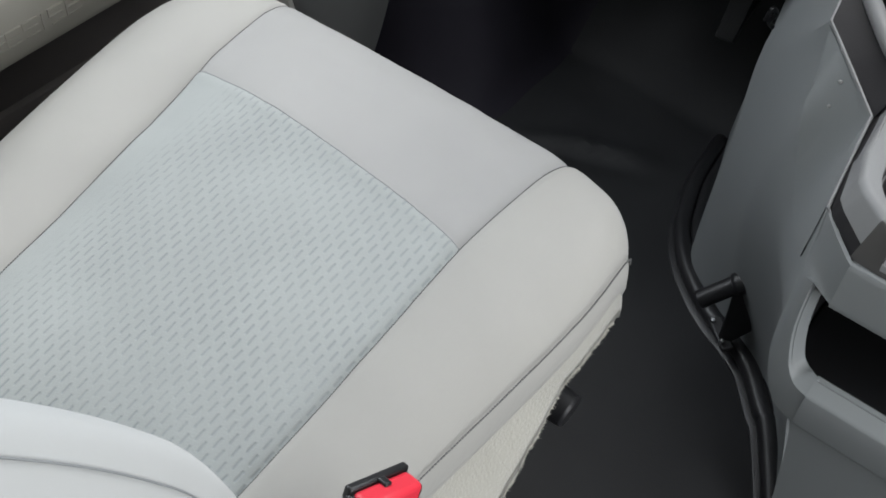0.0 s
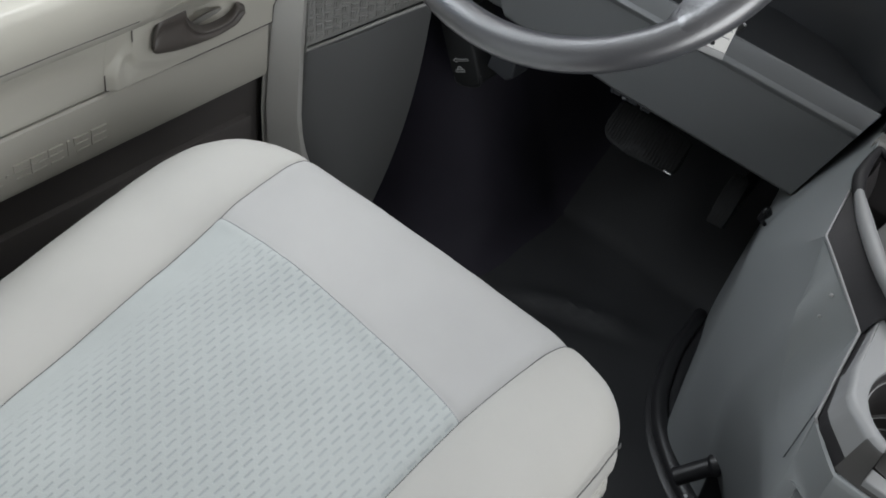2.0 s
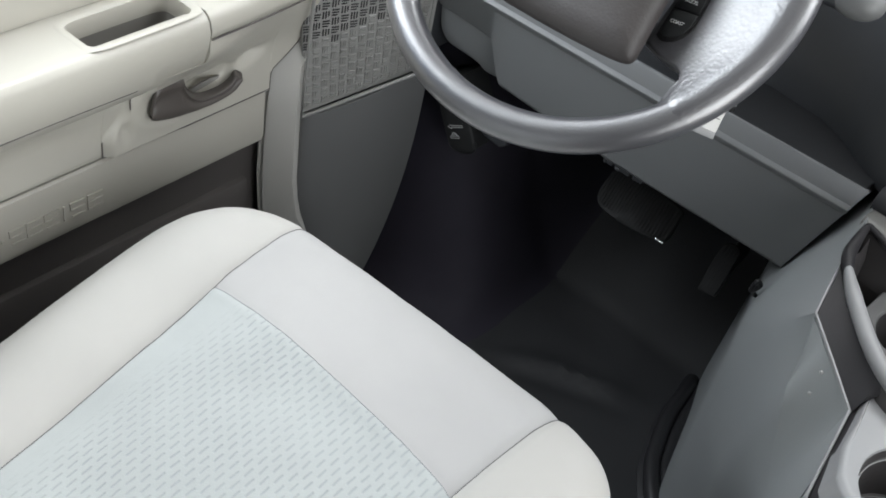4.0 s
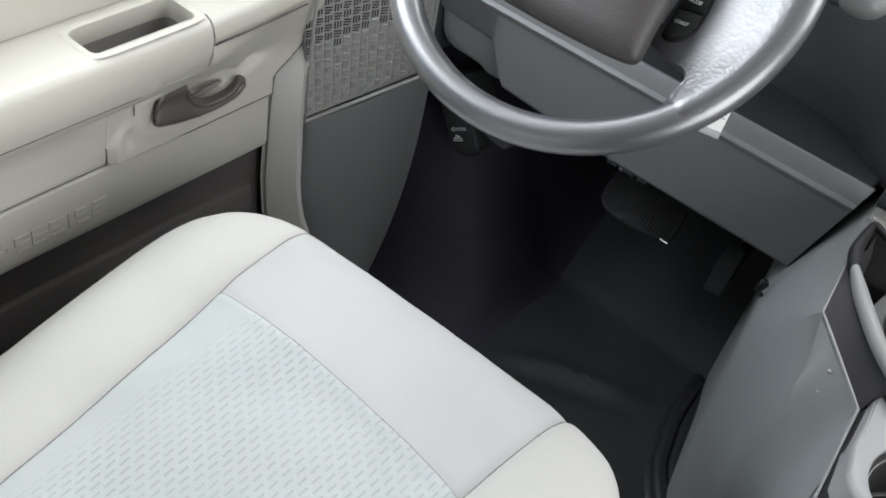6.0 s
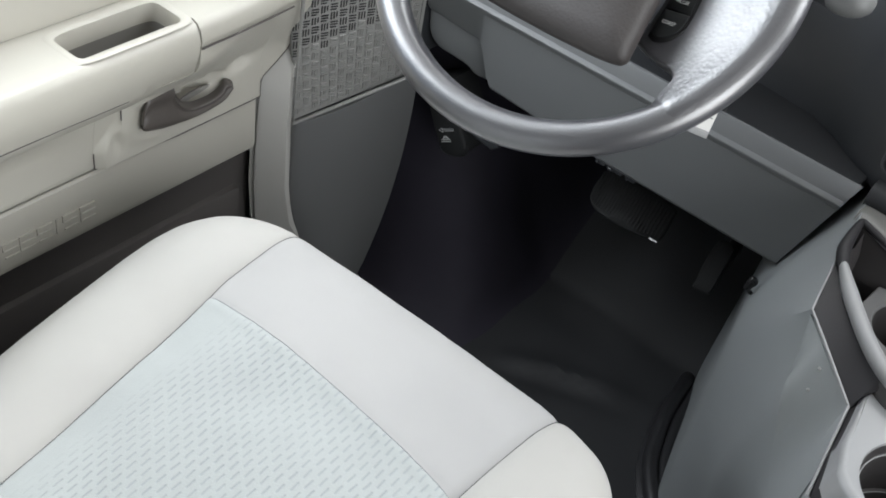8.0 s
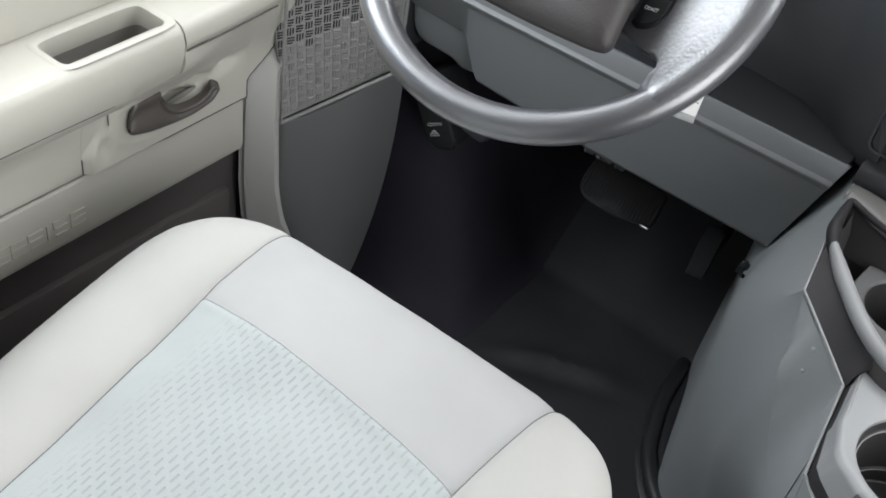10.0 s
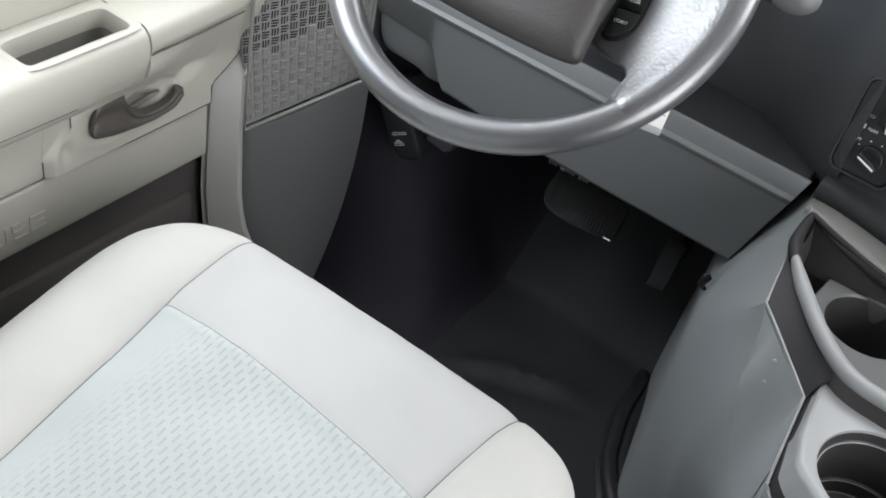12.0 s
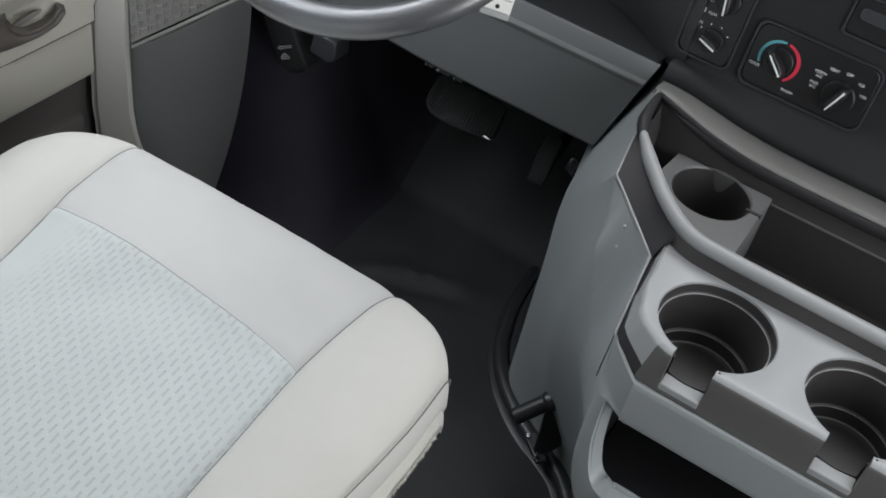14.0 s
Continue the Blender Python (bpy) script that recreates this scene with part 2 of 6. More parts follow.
def tube(bm, pts, r, seg=10, closed=False, flat=1.0):
    pts = [Vector(p) for p in pts]
    n = len(pts)
    rows = []
    up = Vector((0, 0, 1))
    for i, p in enumerate(pts):
        d = (pts[(i + 1) % n] - pts[i - 1]) if closed else (pts[min(i + 1, n - 1)] - pts[max(i - 1, 0)])
        d.normalize()
        if abs(d.dot(up)) > 0.97:
            side = d.cross(Vector((1, 0, 0))).normalized()
        else:
            side = d.cross(up).normalized()
        top = side.cross(d).normalized()
        rr = r(i / max(1, n - 1)) if callable(r) else r
        rows.append([p + rr * (math.cos(a) * side + flat * math.sin(a) * top) for a in (2 * math.pi * k / seg for k in range(seg))])
    if closed:
        rows.append(rows[0])
    loft(bm, rows, closed=True, caps=not closed)
    return bm


def cyl(bm, a, b, r0, r1=None, seg=24):
    r1 = r0 if r1 is None else r1
    a, b = Vector(a), Vector(b)
    q = (b - a).to_track_quat("Z", "Y")
    rows = [[p + q @ Vector((r * math.cos(t), r * math.sin(t), 0)) for t in (2 * math.pi * k / seg for k in range(seg))] for p, r in ((a, r0), (b, r1))]
    loft(bm, rows, closed=True, caps=True)
    return bm


def text_part(name, body, size, m, material, parent, depth=0.0003):
    cu = bpy.data.curves.new(name, "FONT")
    cu.body, cu.size, cu.extrude, cu.align_x, cu.align_y = body, size, depth, "CENTER", "CENTER"
    ob = new(name, cu)
    dg = bpy.context.evaluated_depsgraph_get()
    me = bpy.data.meshes.new_from_object(ob.evaluated_get(dg))
    bpy.data.objects.remove(ob)
    me.materials.clear()
    me.materials.append(material)
    ob = new(name, me)
    ob.parent = parent
    ob.matrix_parent_inverse = Matrix()
    ob.matrix_local = m
    return ob


# ---- shell of the cab ----
def ease(v):
    v = min(1.0, max(0.0, v))
    return v * v * (3 - 2 * v)


def floor_height(x, y):
    """Flat mat with a fold, and the toe board at the front."""
    z = 0.95 * max(0.0, y - 1.13)
    z += 0.004 * noise.noise(Vector((x * 6, y * 6, 0.3))) + 0.003 * noise.noise(Vector((x * 17, y * 9, 2.3)))
    mid = 0.968 + 0.55 * (x + 0.02) - 1.6 * max(0.0, x) * (x + 0.02) + 0.012 * noise.noise(Vector((x * 30, 0, 1.0)))
    fade = math.exp(-((x - 0.01) / 0.085) ** 4)
    z += fade * (0.011 * math.exp(-((y - mid) / 0.016) ** 2) - 0.006 * math.exp(-((y - mid + 0.030) / 0.014) ** 2))
    bulge = math.exp(-((x + 0.02) / 0.10) ** 2) * ease((y - 1.06) / 0.12)
    return z + 0.035 * bulge


def arch_height(x, y):
    """Loose padding drawn up over the wheel arch beside the kick panel, in soft pleats."""
    edge = -0.118 + 0.010 * noise.noise(Vector((0, y * 9, 5.0)))
    rise = 0.42 * ease((edge - x) / 0.23) * ease((y - 0.89) / 0.17) + 0.0035 * ease((edge - x) / 0.02)
    pleat = ease((-0.13 - x) / 0.08) * ease((y - 0.88) / 0.10)
    return floor_height(x, y) - 0.003 + rise + pleat * (0.016 * noise.noise(Vector((x * 22, y * 5, 7.0))) + 0.012 * abs(noise.noise(Vector((x * 38, y * 9, 3.0)))))


def floor_sheet():
    bm = bmesh.new()
    xs = [-0.46 + 0.0125 * i for i in range(56)] + [0.24 + 0.03 * i for i in range(40)]
    ys = [-1.7, -1.2, -0.8, -0.4, -0.1] + [0.1 + 0.05 * i for i in range(15)] + [0.84 + 0.0125 * i for i in range(42)]
    sheet(bm, [[(x, y, floor_height(x, y)) for x in xs] for y in ys], (0, 0, -0.02))
    return tagged(part("floor", bm, M_VINYL), "black textured vinyl cab floor with soft folds", "floor", kind="structure")


floor_sheet()

bm = bmesh.new()
sheet(bm, [[(x, y, arch_height(x, y)) for x in (-0.46 + 0.009 * i for i in range(41))] for y in (0.885 + 0.0125 * j for j in range(37))], (0, 0.004, -0.006))
tagged(part("trim_arch", bm, M_PAD, angle=70), "black padded wheel arch cover in soft pleats", "wheel arch trim", kind="structure")

bm = bmesh.new()
box(bm, (-0.62, -1.75, 1.50), (1.50, 1.35, 1.54))
tagged(part("ceiling", bm, M_LINER), "pale grey cloth headliner of the cab", "ceiling", kind="structure")
# unseen rear wall, dark so that little light bounces onto rear-facing surfaces
bm = bmesh.new()
box(bm, (-0.60, -1.74, -0.02), (1.48, -1.70, 1.50))
tagged(part("wall_rear", bm, M_DARKTRIM), "unseen rear wall, made dark to cut light from behind", "wall", kind="structure")
bm = bmesh.new()
box(bm, (-0.60, -1.70, -0.02), (-0.56, -0.20, 1.50))
tagged(part("wall_left", bm, M_LINER), "plain grey cab side behind the door", "wall", kind="structure")
# unseen side wall, its opening assumed to go with the side fill
bm = bmesh.new()
box(bm, (1.40, -1.70, -0.02), (1.44, -0.25, 1.50))
box(bm, (1.40, -0.25, -0.02), (1.44, 1.30, 0.20))
box(bm, (1.40, -0.25, 1.30), (1.44, 1.30, 1.50))
box(bm, (1.40, 0.75, 0.20), (1.44, 1.30, 1.30))
tagged(part("wall_right", bm, M_LINER), "plain grey passenger side, unseen, with an assumed open doorway", "wall", kind="structure")
bm = bmesh.new()
box(bm, (-0.60, 1.36, -0.02), (1.44, 1.40, 0.86))
box(bm, (-0.60, 1.10, 1.44), (1.44, 1.40, 1.50))
tagged(part("wall_front", bm, M_DARKTRIM), "dark bulkhead below the windscreen opening", "wall", kind="structure")
bm = bmesh.new()
box(bm, (-0.56, 0.752, -0.02), (-0.475, 1.36, 0.56))
box(bm, (-0.50, 0.93, 0.40), (-0.32, 1.36, 0.56))
tagged(part("wall_cowl", bm, M_DARKTRIM), "dark cowl side behind the kick panel", "wall", kind="structure")
bm = bmesh.new()
box(bm, (-60, -60, -0.95), (60, 60, -0.90))
tagged(part("ground", bm, M_OUTSIDE), "grey asphalt outside the vehicle", "ground", kind="structure")


# ---- driver's door ----
DOOR_Y0, DOOR_Y1 = -0.22, 0.732


def arm_x(y):
    """The armrest tapers into the door towards its front end."""
    return -0.348 - 0.018 * max(0.0, (y - 0.58) / 0.16) ** 1.3


def door():
    d = thing("driver_door", "beige-grey moulded plastic van door with armrest, closed", "car door", (-0.42, 0.3, 0.0))
    inv = d.matrix_world.inverted()

    def put(name, bm, mat, label="", **k):
        ob = part(name, bm, mat, d, label, **k)
        ob.matrix_parent_inverse = inv
        return ob

    ys = [DOOR_Y0 + (DOOR_Y1 - DOOR_Y0) * i / 40 for i in range(41)]
    # lower slab
    bm = bmesh.new()
    prof = [(-0.412, 0.3705), (-0.4090, 0.368), (-0.4085, 0.36), (-0.4065, 0.30), (-0.4095, 0.291), (-0.418, 0.288), (-0.46, 0.288), (-0.46, 0.3705)]
    loft(bm, [[(x, y, z) for x, z in prof] for y in (DOOR_Y0, DOOR_Y1 - 0.006, DOOR_Y1 - 0.001)], closed=True, caps=True)
    lower = put("lower_panel", bm, M_DOOR, "smooth beige-grey lower door panel")
    # raised letter-sized marks
    for k, (y0, wd) in enumerate(((0.338, 0.011), (0.354, 0.006), (0.366, 0.017), (0.387, 0.017), (0.409, 0.017), (0.431, 0.006), (0.442, 0.017), (0.465, 0.018))):
        bm = bmesh.new()
        zc = 0.323
        hgt = 0.0105 if k != 1 else 0.002
        x = -0.4071
        t = 0.0022
        if wd < 0.01:
            box(bm, (x - 0.002, y0, zc - hgt), (x + 0.0016, y0 + wd * 0.5, zc + hgt))
        else:
            box(bm, (x - 0.002, y0, zc + hgt - t), (x + 0.0018, y0 + wd, zc + hgt))
            box(bm, (x - 0.002, y0, zc - t / 2), (x + 0.0016, y0 + wd, zc + t / 2))
            box(bm, (x - 0.002, y0, zc - hgt), (x + 0.0014, y0 + wd, zc - hgt + t))
            box(bm, (x - 0.002, y0 - t, zc - hgt * (k % 2)), (x + 0.0015, y0, zc + hgt))
        put("raised_mark", bm, M_DOOR)
    # middle panel with a hollow towards the back
    bm = bmesh.new()
    rows = []
    for y in ys:
        y = min(y, 0.5185)
        h = 1 - ease((y - 0.425) / 0.06)
        rows.append([(-0.410, y, 0.3755), (-0.409, y, 0.382), (-0.409 - 0.016 * h, y, 0.405), (-0.406 - 0.010 * h, y, 0.43), (-0.401, y, 0.450), (-0.402, y, 0.4545), (-0.408, y, 0.4565)])
    rows = [r for r, y in zip(rows, ys) if y < 0.5185] + [[(x, 0.5185, z) for x, _, z in rows[-1]]]
    sheet(bm, rows, (-0.03, 0, 0))
    put("middle_panel", bm, M_DOOR, angle=60)
    # armrest
    bm = bmesh.new()
    full = lambda y, a: [(-0.404, y, 0.459), (a - 0.026, y, 0.470), (a - 0.010, y, 0.492), (a - 0.002, y, 0.518), (a, y, 0.534), (a - 0.003, y, 0.546), (a - 0.008, y, 0.5525), (-0.3622, y, 0.5551)]
    sheet(bm, [full(y, arm_x(y)) for y in [v for v in ys if v < 0.515] + [0.519]], (-0.02, 0, -0.012))
    front = bmesh.new()
    sheet(front, [full(y, arm_x(y))[2:] for y in (0.519, 0.54, 0.56, 0.5855)], (-0.02, 0, -0.012))
    put("armrest_nose", front, M_DOOR, angle=70)
    put("armrest", bm, M_DOOR, "padded beige-grey armrest", angle=70)
    # armrest top, round the pull cup
    cy0, cy1, cx0, cx1 = 0.447, 0.590, -0.4205, -0.3622
    bm = bmesh.new()
    box(bm, (-0.436, DOOR_Y0, 0.543), (cx1, cy0, 0.5551))
    box(bm, (-0.436, cy0, 0.543), (cx0, 0.5855, 0.5551))
    put("armrest_top", bm, M_DOOR)
    bm = bmesh.new()
    rows = []
    for dz, g in ((0.0019, -0.006), (0.0027, -0.001), (0.0008, 0.003), (-0.012, 0.005), (-0.020, 0.0055), (-0.078, 0.012), (-0.088, 0.022)):
        ring = []
        for k in range(40):
            a = 2 * math.pi * k / 40
            c, s = math.cos(a), math.sin(a)
            q = 0.28
            ring.append(((cx0 + cx1) / 2 + ((cx1 - cx0) / 2 - g) * math.copysign(abs(c) ** q, c), (cy0 + cy1 - 0.008) / 2 + ((cy1 - cy0 - 0.008) / 2 - g) * math.copysign(abs(s) ** q, s), 0.5535 + dz))
        rows.append(ring)
    loft(bm, rows[:5], closed=True)
    put("pull_cup", bm, M_DOOR, "beige-grey rim of the grab cup", angle=50)
    # lower cup walls and bottom take a darker colour for the shade down there
    bm = bmesh.new()
    vs = loft(bm, rows[4:], closed=True)
    bm.faces.new(vs[-1])
    put("cup_shade", bm, M_HOLLOW_SHADE, "lower part of the grab cup, darkened in place of shade", angle=50)
    # front cap of the armrest
    bm = bmesh.new()
    rows = []
    for i in range(15):
        y = 0.588 + (0.86 - 0.588) * i / 14
        a = arm_x(min(y, 0.74)) - 0.05 * max(0, (y - 0.74) / 0.12)
        zt = 0.5515 - 0.012 * max(0, (y - 0.60) / 0.2)
        rows.append([(-0.45, y, zt - 0.030), (a - 0.009, y, zt - 0.030), (a - 0.0015, y, zt - 0.025), (a - 0.0002, y, zt - 0.0175), (a - 0.003, y, zt - 0.0055), (a - 0.008, y, zt + 0.001), (a - 0.0142, y, zt + 0.0036), (-0.45, y, zt + 0.0036)])
    loft(bm, rows, closed=True, caps=True)
    put("armrest_cap", bm, M_DOOR, "smooth bright armrest end cap", angle=50)
    # front moulding: the armrest face dies into the plate round the latch handle
    def face_x(y, z):
        a = arm_x(y)
        under = [(0.455, -0.4010), (0.459, -0.401), (0.470, a - 0.026), (0.492, a - 0.010), (0.518, a - 0.002), (0.540, a)]
        step = next((x0 + (x1 - x0) * (z - z0) / (z1 - z0) for (z0, x0), (z1, x1) in zip(under, under[1:]) if z < z1), a) if z > 0.455 else -0.4010
        flow = -0.4010 + (a - 0.001 + 0.4010) * ease((z - 0.432) / 0.080) * (1 - 0.45 * ease((y - 0.58) / 0.16))
        x = step + (flow - step) * ease((y - 0.519) / 0.035)
        if y < 0.5189:
            back = -0.4096 + 0.003 * min(1.0, max(0.0, (z - 0.405) / 0.025)) + 0.005 * min(1.0, max(0.0, (z - 0.43) / 0.02))
            rim = 0.4835 + 0.0300 * ease((z - 0.392) / 0.05)
            x = min(-0.4005, back + 0.0005 + (-0.4010 - back) * ease((y - rim) / 0.016))
        hollow = max(0.0, 1 - abs((y - 0.631) / 0.042) ** 3 - abs((z - 0.426 - 0.06 * (y - 0.631)) / 0.0185) ** 3)
        x -= 0.030 * min(1.0, 1.8 * hollow) * (0.35 + 0.65 * ease((0.668 - y) / 0.045))
        u, v = (y - 0.695) * 0.95 + (z - 0.440) * 0.30, (z - 0.440) * 0.95 - (y - 0.695) * 0.30
        x -= 0.012 * math.exp(-(u / 0.020) ** 2 - (v / 0.0085) ** 2)
        x -= 0.006 * math.exp(-((y - 0.513) / 0.008) ** 2 - ((z - 0.403) / 0.015) ** 2)
        x += 0.0022 * math.exp(-((math.hypot((y - 0.60) / 0.078, (z - 0.424) / 0.036) - 1) / 0.16) ** 2) * ease((0.60 - y) / 0.03)
        return x

    seam = [(0.7300, 0.3770), (0.7302, 0.4005), (0.7340, 0.4065), (0.7570, 0.4200), (0.7740, 0.4320), (0.7790, 0.4420), (0.7795, 0.4520), (0.8000, 0.4620), (0.8300, 0.4760)]

    def low(y):
        if y <= seam[0][0]:
            return 0.3765
        return next((z0 + (z1 - z0) * (y - y0) / (y1 - y0) for (y0, z0), (y1, z1) in zip(seam, seam[1:]) if y < y1), seam[-1][1])

    bm = bmesh.new()
    rows = []
    for i in range(13):
        y = 0.487 + 0.032 * i / 12
        rows.append([(face_x(y, z), y, z) for z in (0.3765 + 0.0785 * j / 22 for j in range(23))])
    sheet(bm, rows, (-0.012, 0, 0))
    cols = [0.519 + 0.0042 * i for i in range(16)] + [0.5862 + 0.0040 * i for i in range(36)] + [0.7300, 0.7303, 0.7340, 0.742, 0.750, 0.757, 0.766, 0.774, 0.779, 0.7796, 0.79, 0.80, 0.815, 0.83]
    for lot in ([y for y in cols if y < 0.5862] + [0.5862], [y for y in cols if y >= 0.5862]):
        rows = []
        for y in lot:
            top = 0.4925 if lot[0] < 0.55 else 0.5235 - 0.012 * (y - 0.60) / 0.2
            rows.append([(face_x(y, z), y, z) for z in (low(y) + (top - low(y)) * j / 34 for j in range(35))])
        sheet(bm, rows, (-0.012, 0, 0))
    put("front_panel", bm, M_DOOR, "smooth moulding round the latch handle", angle=50)
    # added dark slit deep in the finger hollow, its colour stands in for shade
    bm = bmesh.new()
    rows = []
    for i in range(8):
        r = 0.04 + 0.96 * i / 7
        row = []
        for k in range(28):
            q = 2 * math.pi * k / 28
            y = 0.630 + 0.026 * r * math.copysign(abs(math.cos(q)) ** 0.8, math.cos(q))
            z = 0.4155 + 0.0040 * r * math.copysign(abs(math.sin(q)) ** 0.8, math.sin(q)) + 0.13 * (y - 0.630)
            row.append((-0.4110 - 0.006 * (1 - r * r), y, z))
        rows.append(row)
    vs = loft(bm, rows, closed=True)
    bm.faces.new(vs[0])
    put("hollow_shade_slit", bm, M_HOLLOW_SHADE, "dark slit standing in for shade in the finger hollow", angle=70)
    # seam lines round the moulding
    for pts in ([(0.4865, 0.3765), (0.4866, 0.397)], [(y, z - 0.0006) for y, z in [(0.4865, 0.3764), (0.60, 0.3764)] + seam[:7]], [(0.5185, 0.434), (0.5188, 0.4575)]):
        bm = bmesh.new()
        tube(bm, [(face_x(min(y, 0.772) + 0.0005, z + 0.002) + 0.0004, y, z) for y, z in pts], 0.0008, 6)
        put("seam_line", bm, M_POCKET, "dark joint line")
    bm = bmesh.new()
    tube(bm, [(arm_x(y) - 0.0015, y, 0.5240 - 0.012 * max(0, (y - 0.60) / 0.2)) for y in (0.589 + 0.012 * i for i in range(14))], 0.0011, 6)
    put("seam_line", bm, M_POCKET, "dark joint line")
    bm = bmesh.new()
    tube(bm, smooth_line([(-0.3577, 0.20, 0.4920), (-0.3578, 0.36, 0.4915), (-0.3584, 0.4115, 0.4911), (-0.3600, 0.4734, 0.4889), (-0.3610, 0.500, 0.4880)], 4), 0.0007, 6)
    put("seam_line", bm, M_POCKET, "fine joint line under the armrest")
    # latch handle: broad grip that narrows into a blade
    upc = smooth_line([(0.5400, 0.4215), (0.5424, 0.4340), (0.5473, 0.4471), (0.5536, 0.4535), (0.5662, 0.4544), (0.5781, 0.4541), (0.5869, 0.4535), (0.5853, 0.4488), (0.5862, 0.4423), (0.5911, 0.4317), (0.5995, 0.4219), (0.6113, 0.4153), (0.6259, 0.4131), (0.6431, 0.4139), (0.6561, 0.4190), (0.6637, 0.4264), (0.6719, 0.4223)], 4)
    dnc = smooth_line([(0.5398, 0.4189), (0.5413, 0.4143), (0.5459, 0.4099), (0.5539, 0.4071), (0.5619, 0.4051), (0.5700, 0.4030), (0.5781, 0.4018), (0.5864, 0.4005), (0.5947, 0.4000), (0.6032, 0.3995), (0.6116, 0.3999), (0.6245, 0.4000), (0.6375, 0.4009), (0.6506, 0.4027), (0.6620, 0.4052), (0.6698, 0.4110), (0.6731, 0.4170)], 4)
    bm = bmesh.new()
    rows = []
    for u, dn in zip(upc, dnc):
        base = -0.3885
        row = []
        for k in range(15):
            t = k / 14
            p = dn.lerp(u, t)
            wide = min(1.0, (u - dn).length / 0.03)
            scoop = 0.0045 * wide * math.exp(-((t - 0.62) / 0.22) ** 2)
            row.append((base - 0.0050 + 0.0055 * (1 - (2 * t - 1) ** 6) - scoop, p.x, p.y))
        rows.append(row)
    sheet(bm, rows, (-0.009, 0.007, 0))
    put("latch_handle", bm, M_HANDLE, "dark brown curved plastic latch handle", angle=60)
    # upper panel and window frame
    bm = bmesh.new()
    prof = [(-0.434, 0.5555), (-0.4335, 0.563), (-0.434, 0.575), (-0.444, 0.64), (-0.462, 0.70), (-0.478, 0.735), (-0.50, 0.745), (-0.56, 0.745), (-0.56, 0.5555)]
    loft(bm, [[(x, y, z) for x, z in prof] for y in (DOOR_Y0, 0.90)], closed=True, caps=True)
    put("upper_panel", bm, M_DOOR, angle=50)
    bm = bmesh.new()
    box(bm, (-0.56, DOOR_Y0, 0.745), (-0.53, DOOR_Y0 + 0.07, 1.40))
    box(bm, (-0.56, DOOR_Y0, 1.34), (-0.53, 0.95, 1.40))
    prism(bm, [(-0.56, 0.84, 0.745), (-0.56, 0.90, 0.745), (-0.56, 0.72, 1.40), (-0.56, 0.66, 1.40)], (0.03, 0, 0))
    put("window_frame", bm, M_DARKTRIM, "dark window surround")
    # map pocket: dark lower part of the door
    bm = bmesh.new()
    box(bm, (-0.50, DOOR_Y0, 0.02), (-0.438, DOOR_Y1 + 0.02, 0.2875))
    put("lower_liner", bm, M_POCKET, "dark brown lower door liner")
    bm = bmesh.new()
    rows = []
    for i in range(13):
        y = DOOR_Y0 + (0.728 - DOOR_Y0) * i / 12
        rows.append([(-0.449, y, 0.03), (-0.436, y, 0.05), (-0.430, y, 0.14), (-0.427, y, 0.205), (-0.430, y, 0.212), (-0.436, y, 0.214), (-0.449, y, 0.213)])
    loft(bm, rows, closed=True, caps=True)
    put("map_pocket", bm, M_POCKET, "dark moulded map pocket")
    return d


door()


